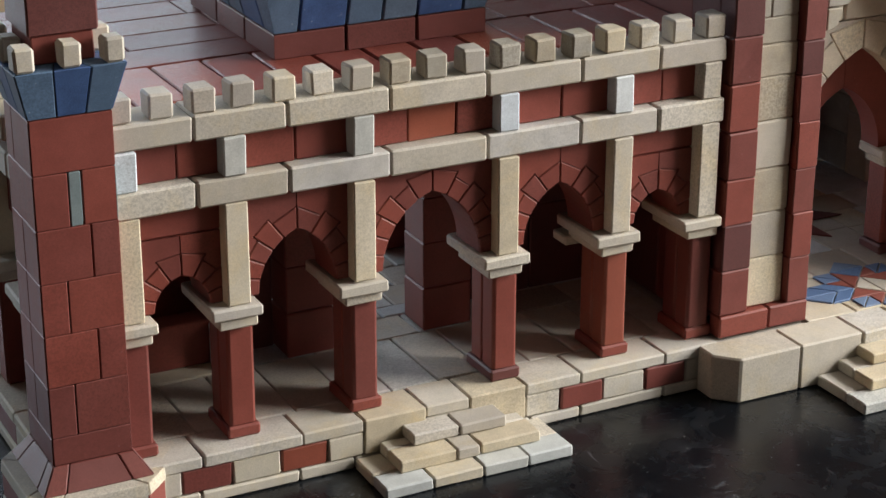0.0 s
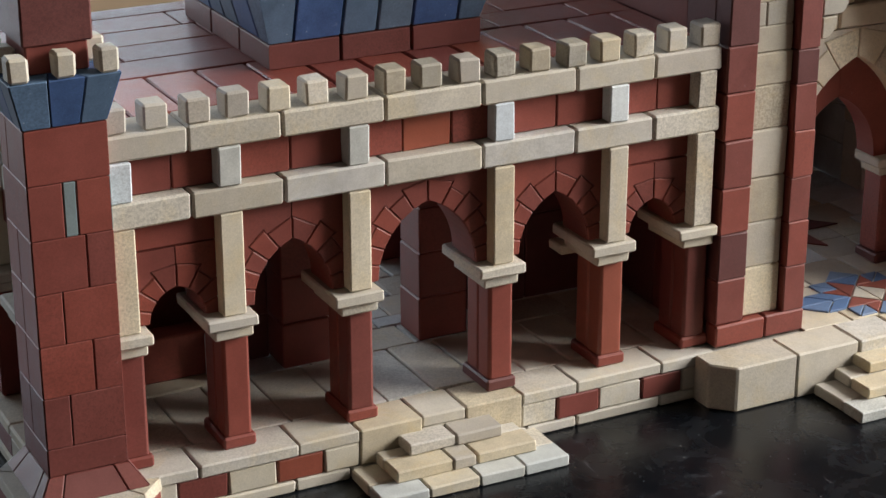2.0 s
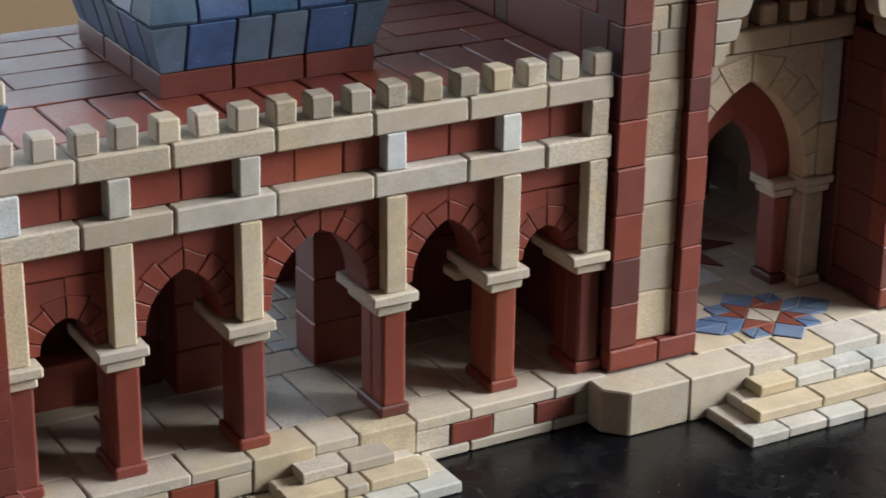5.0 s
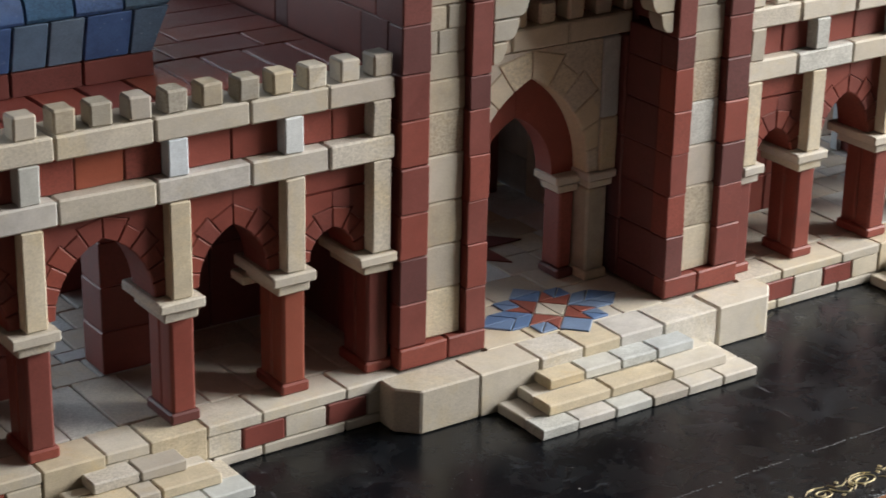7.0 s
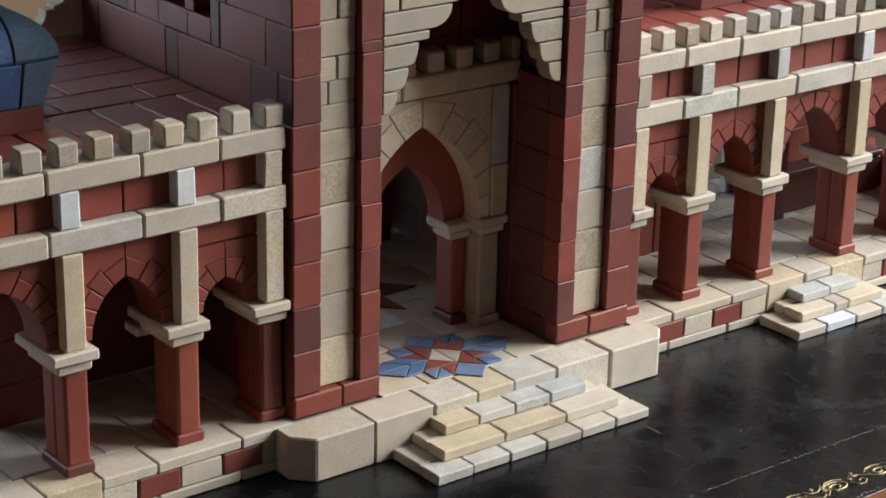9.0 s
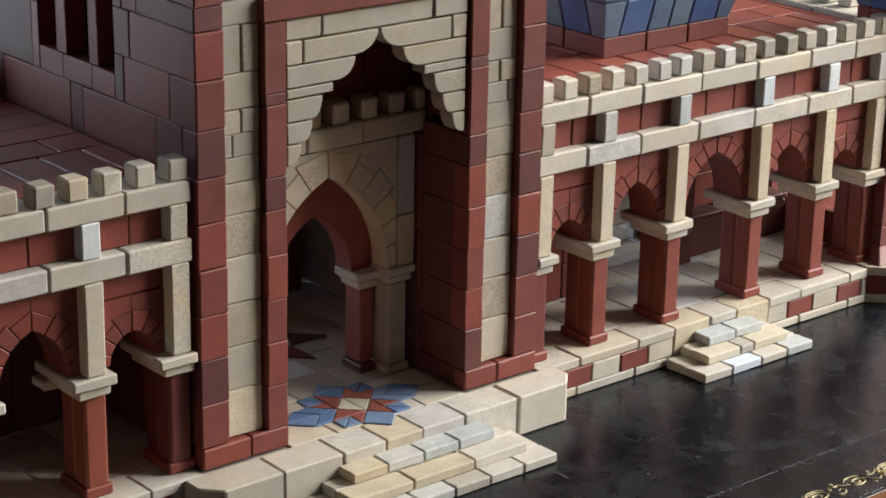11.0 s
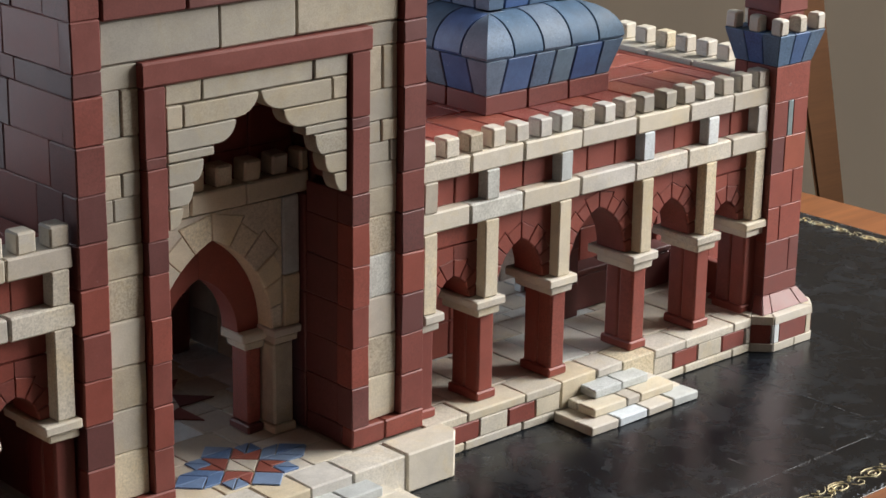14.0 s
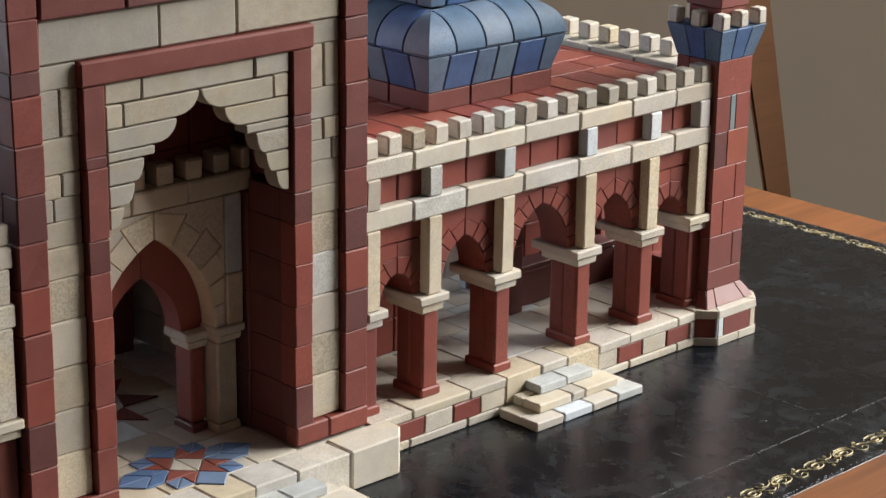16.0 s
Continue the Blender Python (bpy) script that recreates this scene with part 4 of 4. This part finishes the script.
row(gate, "parapet_stone", [-3.9, -1.9, 0.1, 2.0, 3.97], PY + 0.1, 0.8, 12.37, 13.85, [DULL_SHADED], 0.04)

# cusped arch: corbelled stones with rounded noses
cusped = assembly("cusped_arch", gate, (0, 0, 7.3), "grey-cream corbelled arch with rounded cusps")
CY0, CY1 = PY + 0.08, 0.42


def corbel(s, wall, nose, z0, z1, r, material):
    """A stone from the jamb to its nose, whose lower corner is a quarter round of radius r."""
    pts = [(wall, z1), (nose, z1)]
    if r > 0:
        n = 8
        for i in range(n + 1):
            a = radians(90 * i / n)
            pts.append((nose + r - r * math.cos(a), z1 - (z1 - z0) * math.sin(a)))
    else:
        pts.append((nose, z0))
    pts.append((wall, z0))
    pts = [(s * a + 0.03, b) for a, b in pts]
    part("corbel_stone", prism_mesh(inset(pts, 0.009), CY1 - CY0, "y", 0.02), material, cusped, "", (0, CY0 * U, 0))


# corbels and spandrels dulled to paint the weaker light at this height
for s in (-1, 1):
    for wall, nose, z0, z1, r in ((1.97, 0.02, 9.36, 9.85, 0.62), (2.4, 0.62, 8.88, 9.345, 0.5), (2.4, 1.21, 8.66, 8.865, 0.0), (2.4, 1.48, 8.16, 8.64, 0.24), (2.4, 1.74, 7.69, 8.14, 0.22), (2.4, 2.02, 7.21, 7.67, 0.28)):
        corbel(s, wall, nose, z0, z1, r, DULL_SHADED)
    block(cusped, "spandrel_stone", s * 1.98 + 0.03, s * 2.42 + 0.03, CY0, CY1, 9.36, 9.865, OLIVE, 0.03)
row(cusped, "spandrel_stone", [-2.38, -1.47, 1.5, 2.46], CY0, CY1, 9.875, 10.325, [OLIVE, DULL_SHADED, DULL_SHADED], 0.03)

# recessed inner gate
IY = 1.75
inner = assembly("inner_gateway", gate, (0, IY, ZF), "pointed red arch in a cream stone frame")
for s in (-1, 1):
    x0, x1 = 1.67, 2.28
    block(inner, "inner_pier_foot", s * 1.665, s * 2.34, IY - 0.03, IY + 0.6, ZF, 1.2, YELLOW, 0.03)
    block(inner, "inner_pier", s * x0, s * x1, IY, IY + 0.6, 1.2, 3.24, OLIVE, 0.05)
    block(inner, "inner_capital", s * 1.68, s * 2.38, IY - 0.05, IY + 0.65, 3.24, 3.42, CREAM, 0.03)
    block(inner, "inner_capital", s * 1.62, s * 2.45, IY - 0.1, IY + 0.7, 3.42, 3.62, CREAM, 0.03)
    block(inner, "inner_strip", s * 1.96, s * 2.46, IY - 0.04, IY + 0.5, 3.62, 4.87, YELLOW, 0.03)
    block(inner, "inner_strip", s * 1.96, s * 2.46, IY - 0.04, IY + 0.5, 4.87, 6.75, PALE, 0.03)
    block(inner, "inner_column_foot", s * 1.19, s * 1.68, 2.12, 2.9, ZF, 1.2, DARKRED, 0.04)
    block(inner, "inner_column", s * 1.25, s * 1.665, 2.18, 2.85, 1.2, 3.1, RED, 0.05)
    block(inner, "inner_column_capital", s * 1.11, s * 1.7, 2.08, 2.8, 3.1, 3.3, CREAM, 0.03)
    block(inner, "inner_column_capital", s * 1.01, s * 1.78, 2.03, 2.92, 3.3, 3.52, CREAM, 0.03)
    # added filler that shuts out light leaking from the hall
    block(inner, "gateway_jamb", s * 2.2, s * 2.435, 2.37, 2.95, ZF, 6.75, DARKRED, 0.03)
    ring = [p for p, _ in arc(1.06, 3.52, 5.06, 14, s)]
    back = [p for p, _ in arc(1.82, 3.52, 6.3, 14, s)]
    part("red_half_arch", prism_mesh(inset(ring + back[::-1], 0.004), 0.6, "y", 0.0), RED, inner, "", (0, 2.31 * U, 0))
    # recess side walls in dark red, with their shade put into the colour
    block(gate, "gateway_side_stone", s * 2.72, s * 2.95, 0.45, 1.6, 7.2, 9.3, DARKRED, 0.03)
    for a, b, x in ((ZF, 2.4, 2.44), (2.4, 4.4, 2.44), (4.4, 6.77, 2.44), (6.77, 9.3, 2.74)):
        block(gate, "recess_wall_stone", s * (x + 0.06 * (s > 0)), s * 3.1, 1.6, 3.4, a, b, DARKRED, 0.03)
# deeper hall wall stones take the dull tone as painted shade
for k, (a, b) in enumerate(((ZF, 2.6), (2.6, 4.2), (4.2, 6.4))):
    for p, q, m in ((3.4, 4.6 - 0.3 * (k % 2), OLIVE), (4.6 - 0.3 * (k % 2), 8.2, DULL_SHADED)):
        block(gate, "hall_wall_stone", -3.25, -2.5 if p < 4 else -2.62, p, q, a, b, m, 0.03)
# the hall's other side: a doorway into the wing, a pale doorpost and a grey wall beyond it
for a, b in ((ZF, 2.6), (2.6, 4.2), (4.2, 6.4)):
    block(gate, "doorpost_stone", 3.93, 4.1, 6.2, 7.06, a, b, CREAM, 0.03)
for a, b in ((ZF, 1.94), (1.94, 2.94), (2.94, 3.94), (3.94, 6.4)):
    block(gate, "hall_wall_stone", 3.95, 4.1, 7.06, 8.3, a, b, PALE, 0.03)
arch_plate(gate, 0, -1.95, 1.95, 1.66, 3.62, 6.1, 6.75, IY, 2.3, HONEY, 6, 0.66, 0.05)
# lighter beam, merlons and back wall paint the light inside the recess
row(inner, "inner_beam", [-2.7, -0.6, 0.95, 2.76], IY - 0.05, 2.3, 6.78, 7.28, [HONEY, HONEY, CREAM], 0.04)
for k in range(7):
    x = -1.95 + 0.78 * k
    block(inner, "inner_merlon", x - 0.24, min(x + 0.24, 2.77), IY, IY + 0.5, 7.28, 7.78, [HONEY, CREAM][k % 2], 0.05)
for k in range(4):
    row(gate, "upper_back_stone", [-2.74, -1.2 + 0.5 * (k % 2), 0.4, 1.5, 2.78], 2.35, 2.9, 7.0 + 0.9 * k, 7.9 + 0.9 * k, [RED, ORANGE, RED, RED, MAROON], 0.03)
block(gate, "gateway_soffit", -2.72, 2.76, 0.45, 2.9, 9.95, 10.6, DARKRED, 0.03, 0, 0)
# rear stones spaced to let only some window light into the hall
for k in range(3):
    row(gate, "hall_rear_stone", [0.1, 1.9, 3.5], 7.6, 8.3, ZF + 1.6 * k, ZF + 1.6 * k + 1.58, [RED, DARKRED], 0.03)
    row(gate, "hall_rear_stone", [-3.2, -2.2], 7.6, 8.3, ZF + 1.6 * k, ZF + 1.6 * k + 1.58, [RED], 0.03)
# added stone that keeps window light off the grey wall
block(gate, "hall_rear_stone", 3.3, 4.1, 8.32, 8.7, ZF, 6.4, DARKRED, 0.03)
block(gate, "hall_ceiling", -3.2, 3.95, 2.95, 8.7, 6.41, 7.0, GREY, 0.03, 0, 0)

# side walls above the roofs, with three pointed slit windows
for s in (-1, 1):
    xo = 4.62 if s < 0 else 4.7
    flank = assembly("side_wall", gate, (s * xo, 4, ZB), "dark red stone wall with pointed slit windows")
    courses = [ZB - 0.1, 8.37, 9.37, 10.37, 10.87, 11.9, 12.9, 13.85]
    cuts = [[0.45, 1.46, 4.36, 4.88, 7.85, 8.2], [0.9, 2.65, 3.0], [0.36, 2.38, 3.0], [0.87, 2.1, 2.66, 3.0], [0.36, 2.5, 2.84], [0.92, 2.1, 4.0, 6.1, 8.2], [0.41, 2.4, 4.6, 6.3, 8.2]]
    tones = [[DARKRED, RED, DARKRED, RED], [RED, DARKRED, RED], [RED, DARKRED, RED], [DARKRED, RED, DARKRED], [RED, RED, DARKRED], [RED, DARKRED], [DARKRED, RED]]
    for i, (a, b) in enumerate(zip(courses, courses[1:])):
        for k, (p, q) in enumerate(zip(cuts[i], cuts[i][1:])):
            block(flank, "side_wall_stone", s * (xo - 0.6), s * xo, p, q, a, b, tones[i][k % len(tones[i])], 0.022)
    for p, q in ((3.0, 3.95), (3.95, 5.16), (5.16, 6.18)):
        block(flank, "window_sill", s * (xo - 0.58), s * xo, p, q, 8.38, 8.92, RED, 0.022)
    for a, b in ((8.38, 9.88), (9.88, 11.9)):
        block(flank, "side_wall_stone", s * (xo - 0.6), s * xo, 6.16, 6.5, a, b, RED, 0.022)
        block(flank, "side_wall_stone", s * (xo - 0.6), s * xo, 6.5, 8.2, a, b, DARKRED, 0.022)
    for p, q in ((3.68, 4.05), (4.98, 5.42)):
        block(flank, "window_post", s * (xo - 0.55), s * (xo - 0.01), p, q, 8.93, 10.45, RED, 0.022)
    for p, q in ((3.0, 3.68), (4.05, 4.98), (5.42, 6.18)):
        c, hw = (p + q) / 2, (q - p) / 2
        for side in (-1, 1):
            curve = [(c + y, z) for (y, z), _ in arc(hw, 10.45, 11.3, 8, side)]
            edge = c + side * (hw + 0.17)
            pts = inset([(edge, 10.45)] + curve + [(c, 11.89), (edge, 11.89)], 0.008)
            part("window_head", prism_mesh(pts, 0.5, "x"), RED, flank, "", (s * (xo - 0.26) * U - 0.25 * U, 0, 0))
    block(flank, "wall_core", s * (xo - 0.75), s * (xo - 0.62), 0.8, 8.1, 7.02, 13.8, DARKRED, 0.02, 0, 0)
    for k in range(5):
        z0 = 4.5 if s > 0 and k in (2, 3) else ZF
        block(flank, "side_base_stone", s * (3.3 if k < 2 or s < 0 else 4.12), s * (xo - 0.05), 0.95 + 1.45 * k, 2.4 + 1.45 * k, z0, ZB - 0.12, [RED, DARKRED][k % 2], 0.03)
block(gate, "gate_roof", -4.0, 4.0, 0.8, 8.1, 13.3, 13.85, RED, 0.03, 0, 0)
row(gate, "gate_rear_stone", [-4.6, -1.5, 1.5, 4.6], 8.2, 8.7, 7.0, 13.8, [RED], 0.03)

# stepped scroll bracket on a cornice behind the roof, against the gatehouse
row(gate, "rear_cornice", [-8.6, -7.2, -5.9, -4.3], 8.72, 9.4, 6.95, ZB - 0.03, [OLIVE, CREAM], 0.03)
swell = [(-5.26 + 0.42 * math.sin(radians(a)), 8.1 + 0.4 * (1 - math.cos(radians(a)))) for a in (0, 20, 40, 60, 75, 90)]
hollow = [(-5.6 + 0.14 * math.sin(radians(a)), 7.72 + 0.3 * (1 - math.cos(radians(a)))) for a in (0, 30, 60, 90)]
outline = [(-4.3, 7.362), (-5.4, 7.362), (-5.6, 7.6)] + hollow + [(-5.26, 8.03)] + swell + [(-4.3, 8.5)]
part("scroll_bracket", prism_mesh(outline, 0.4, "y", 0.02), HONEY, gate, "cream stone bracket with a scrolled edge", (0, 8.75 * U, 0))

# ---- domes ----


def dome(cx):
    """A square cushion dome: red kerb, outward-leaning blue band, rounded shoulder and a smaller tier above."""
    cy, hw = 4.8, 2.235
    d = thing("blue_dome", cx, cy, ZB - 0.03, "blue toy-stone cushion dome on a red kerb, standing on the roof", "dome", "domes")

    def ring_stones(name, prof, cuts, material, sides, shell=0.45):
        """Stones round a square, cut at the given places; prof: (half width, z) from the bottom up."""
        n = len(cuts) - 1
        for q in range(4):
            c, s = [(1, 0), (0, 1), (-1, 0), (0, -1)][q]
            for k in range(n):
                bm = bmesh.new()
                rows = []
                for h, z in prof:
                    f0, f1 = cuts[k], cuts[k + 1]
                    a = h * f0 if abs(f0) == 1 else prof[0][0] * f0 * sides(z)
                    b = h * f1 if abs(f1) == 1 else prof[0][0] * f1 * sides(z)
                    g = 0.028
                    a, b = a + (g if abs(f0) != 1 else 0.004), b - (g if abs(f1) != 1 else 0.004)
                    hi = h - shell
                    ai, bi = (a if abs(f0) != 1 else -hi + 0.004), (b if abs(f1) != 1 else hi - 0.004)
                    rows.append([(a, -h, z), (b, -h, z), (bi, -hi, z), (ai, -hi, z)])
                vs = [[bm.verts.new(((x * c - y * s) * U, (x * s + y * c) * U, (z - prof[0][1]) * U)) for x, y, z in r] for r in rows]
                for r0, r1 in zip(vs, vs[1:]):
                    for i in range(4):
                        bm.faces.new((r0[i], r0[(i + 1) % 4], r1[(i + 1) % 4], r1[i]))
                bm.faces.new(vs[0])
                bm.faces.new(vs[-1])
                bmesh.ops.recalc_face_normals(bm, faces=bm.faces)
                for f in bm.faces:
                    f.smooth = len(prof) > 5
                for e in bm.edges:
                    e.smooth = e.calc_face_angle(0) < 0.6
                worn = [e for e in bm.edges if e.calc_face_angle(0) > 0.6 and not all(abs(abs(v.co.x) - abs(v.co.y)) < 0.02 * U for v in e.verts)]
                bmesh.ops.bevel(bm, geom=worn, offset=0.018 * U, segments=1, affect="EDGES", clamp_overlap=True)
                mats = material[q] if isinstance(material[0], list) else material
                part(name, bm, mats[k % len(mats)], d, "", (cx * U, cy * U, prof[0][1] * U))

    z0 = ZB - 0.03
    straight = lambda z: 1.0
    ring_stones("kerb_stone", [(hw, z0), (hw, z0 + 0.05), (hw, z0 + 0.48)], [-1, -0.34, 0.33, 1], [MAROON], straight)
    band = [(hw - 0.01, z0 + 0.5), (hw + 0.25, z0 + 1.43)]
    ring_stones("band_stone", band, [-1, -0.78, -0.335, 0.0, 0.335, 0.78, 1], [[STEEL, BLUE, STEEL, STEEL, BLUE, STEEL], [STEEL, SLATE, STEEL, SLATE, STEEL, SLATE] if cx < 0 else [STEEL, BLUE, STEEL]] + [[STEEL, BLUE, STEEL, STEEL, BLUE, STEEL]] * 2, straight)
    sh = [(hw + 0.22, z0 + 1.45), (hw + 0.27, z0 + 1.52)]
    for i in range(1, 13):
        a = radians(90 * i / 12)
        sh.append((hw + 0.27 - 1.07 * (1 - math.cos(a)), z0 + 1.5 + 0.92 * math.sin(a)))
    ring_stones("shoulder_stone", sh, [-1, -0.625, -0.2, 0.208, 0.625, 1], [[SLATE, BLUE, TEAL, BLUE, SLATE], [STEEL, SLATE, TEAL, SLATE, STEEL]] + [[SLATE, BLUE, TEAL, BLUE, SLATE]] * 2 if cx < 0 else [[STEEL, SLATE, STEEL, SLATE, SLATE]] * 3 + [[SLATE, STEEL, SLATE, BLUE, STEEL]], straight)
    top = z0 + 2.43
    ring_stones("upper_band_stone", [(1.4, top + 0.01), (1.58, top + 0.75)], [-1, -0.62, 0.0, 0.62, 1], [STEEL, BLUE, STEEL, STEEL], lambda z: 1.0 + 0.15 * (z - top), 0.3)
    cap = []
    for i in range(7):
        a = radians(80 * i / 6)
        cap.append((0.31 + 1.25 * math.cos(a), top + 0.77 + 1.1 * math.sin(a)))
    ring_stones("cap_stone", cap, [-1, 0, 1], [BLUE, STEEL], lambda z: 1.0, 0.3)
    block(d, "dome_core", cx - 1.7, cx + 1.7, cy - 1.7, cy + 1.7, z0, top - 0.05, BLUE, 0.02, 0, 0)
    block(d, "dome_core", cx - 1.0, cx + 1.0, cy - 1.0, cy + 1.0, top - 0.05, top + 0.9, BLUE, 0.02, 0, 0)
    return d


dome(-W + 0.06)
dome(W + 0.36)

# ---- corner towers ----


def chamfered(hw, ch):
    if ch == 0:
        return [(-hw, -hw), (hw, -hw), (hw, hw), (-hw, hw)]
    return [(-hw + ch, -hw), (hw - ch, -hw), (hw, -hw + ch), (hw, hw - ch), (hw - ch, hw), (-hw + ch, hw), (-hw, hw - ch), (-hw, -hw + ch)]


def tower(cx, s, label):
    """A square corner tower on an eight-sided plinth; s: the outward side along x."""
    T = 0.73
    cy = T - (0.2 if s < 0 else 0.13)
    up = (lambda z: z) if s < 0 else (lambda z: 1.012 * z + 0.05 if z > 0.3 else z)
    t = thing("corner_tower", cx, cy, 0, label, "tower model", "towers of the stone building")

    def ring(name, lo, hi, z0, z1, material, splits, shell=0.3):
        """Stones of one course, one or more to a face; lo and hi: (half width, cut corner) at the foot and the head."""
        a, b = chamfered(*lo), chamfered(*hi)
        z0, z1 = up(z0), up(z1)
        n = len(a)
        for f in range(n):
            cuts = splits.get(f, [0, 1])
            for k, (u0, u1) in enumerate(zip(cuts, cuts[1:])):
                bm = bmesh.new()
                corners = []
                for pts, z in ((a, z0), (b, z1)):
                    p, q = Vector(pts[f]), Vector(pts[(f + 1) % n])
                    d = q - p
                    g = 0.011 / max(d.length, 0.05)
                    e0, e1 = p + d * (u0 + g), p + d * (u1 - g)
                    i0, i1 = e0 * (1 - shell / lo[0]), e1 * (1 - shell / lo[0])
                    corners.append([bm.verts.new((v.x * U, v.y * U, (z - z0 + (0.004 if z == z0 else -0.004)) * U)) for v in (e0, e1, i1, i0)])
                for i in range(4):
                    bm.faces.new((corners[0][i], corners[0][(i + 1) % 4], corners[1][(i + 1) % 4], corners[1][i]))
                bm.faces.new(corners[0])
                bm.faces.new(corners[1])
                bmesh.ops.recalc_face_normals(bm, faces=bm.faces)
                bmesh.ops.bevel(bm, geom=list(bm.edges), offset=0.014 * U, segments=1, affect="EDGES", clamp_overlap=True)
                m = material[(f + k) % len(material)] if isinstance(material, (list, tuple)) else material
                part(name, bm, m, t, "", (cx * U, cy * U, z0 * U))

    # plinth
    ring("tower_strip", (1.3, 0.47), (1.3, 0.47), 0.0, 0.24, CREAM, {0: [0, 0.55, 1]})
    ring("tower_plinth_stone", (1.28, 0.47), (1.28, 0.47), 0.24, 0.73, [WHITE, RED, CREAM, RED, RED, RED, RED, RED], {0: [0, 0.14, 0.86, 1], 7: [0, 0.88, 1]})
    ring("tower_plinth_slab", (1.3, 0.47), (1.28, 0.47), 0.73, 0.97, CREAM, {})
    ring("skirt_stone", (1.03, 0), (T + 0.02, 0), 0.97, 1.4, MAROON, {0: [0, 0.2, 0.8, 1], 1: [0, 0.2, 0.8, 1], 2: [0, 0.2, 0.8, 1], 3: [0, 0.2, 0.8, 1]})
    side = lambda v: {0: v, 1: [0, 0.5, 1], 2: v, 3: [0, 0.45, 1]}
    ring("tower_course", (T, 0), (T, 0), 1.4, 1.93, MAROON, {})
    zs = [1.93, 2.9, 3.87, 4.84, 5.82, 6.8]
    pats = [[0, 0.33, 1], [0, 0.66, 1], [0, 0.33, 1], [0, 0.66, 1]] if s < 0 else [[0, 0.7, 1], [0, 0.36, 1], [0, 0.68, 1], [0, 0.38, 1]]
    for i, (a, b) in enumerate(zip(zs[:4], zs[1:5])):
        m = MAROON if i == 0 else (RED if i != 3 or s < 0 else [DARKRED, ORANGE])
        ring("tower_stone", (T, 0), (T, 0), a, b, m, side(pats[i]))
    ring("tower_stone", (T, 0), (T, 0), 5.82, 6.8, [RED, GLASSY, RED, RED, RED, RED], {0: [0, 0.42, 0.58, 1], 1: [0, 1], 3: [0, 1]})
    ring("tower_head_stone", (T, 0), (T, 0), 6.8, 7.78, RED, {1: [0, 0.6, 1], 3: [0, 0.3, 1]})
    ring("cap_stone", (T + 0.01, 0), (0.97, 0), 7.79, 8.66, [STEEL, BLUE, STEEL], {f: [0, 0.34, 0.68, 1] for f in range(4)}, 0.4)
    block(t, "tower_core", cx - 0.5, cx + 0.5, cy - 0.5, cy + 0.5, 0.02, 8.64, DARKRED, 0.02, 0, 0)
    for q in range(4):
        c, d = [(1, 0), (0, 1), (-1, 0), (0, -1)][q]
        for o in (-0.77, 0.02):
            x, y = o, -0.77
            bx, by = cx + x * c - y * d, cy + x * d + y * c
            block(t, "tower_merlon", bx - 0.19, bx + 0.19, by - 0.19, by + 0.19, up(8.655), up(9.1), CREAM, 0.05)
    block(t, "turret_stone", cx - 0.55, cx + 0.55, cy - 0.55, cy + 0.55, up(8.66), up(9.16), RED, 0.03)
    block(t, "turret_stone", cx - 0.62, cx + 0.62, cy - 0.62, cy + 0.62, up(9.16), up(10.13), DARKRED if s < 0 else RED, 0.035)
    block(t, "turret_stone", cx - 0.62, cx + 0.62, cy - 0.62, cy + 0.62, up(10.13), up(11.1), RED, 0.035)
    return t


tower(-17.98, -1, "red toy-stone corner tower with a flared blue cap")
tower(18.0, 1, "red toy-stone corner tower with a flared blue cap")

# ---- behind the desk ----
post = thing("wooden_post", 71, 35.7, RF / U, "leaning orange-brown wooden post standing beyond the desk", "post")
bm = bmesh.new()
rings = []
for z in (RF / U, -22.0, -14.0, -9.5, -5.0, 1.5):
    lo, hi = 65.74 + (-8.08 - z) * 0.31, 67.42 + (-4.32 - z) * 0.265
    rings.append([bm.verts.new((x * U, y * U, z * U)) for x, y in ((lo, 35.6), (hi, 35.6), (hi, 35.9), (lo, 35.9))])
for r0, r1 in zip(rings, rings[1:]):
    for i in range(4):
        bm.faces.new((r0[i], r0[(i + 1) % 4], r1[(i + 1) % 4], r1[i]))
bm.faces.new(rings[0])
bm.faces.new(rings[-1])
bmesh.ops.recalc_face_normals(bm, faces=bm.faces)
bmesh.ops.bevel(bm, geom=list(bm.edges), offset=0.004, segments=2, affect="EDGES")
part("upright", bm, DARKWOOD, post, "", (0, 0, 0))
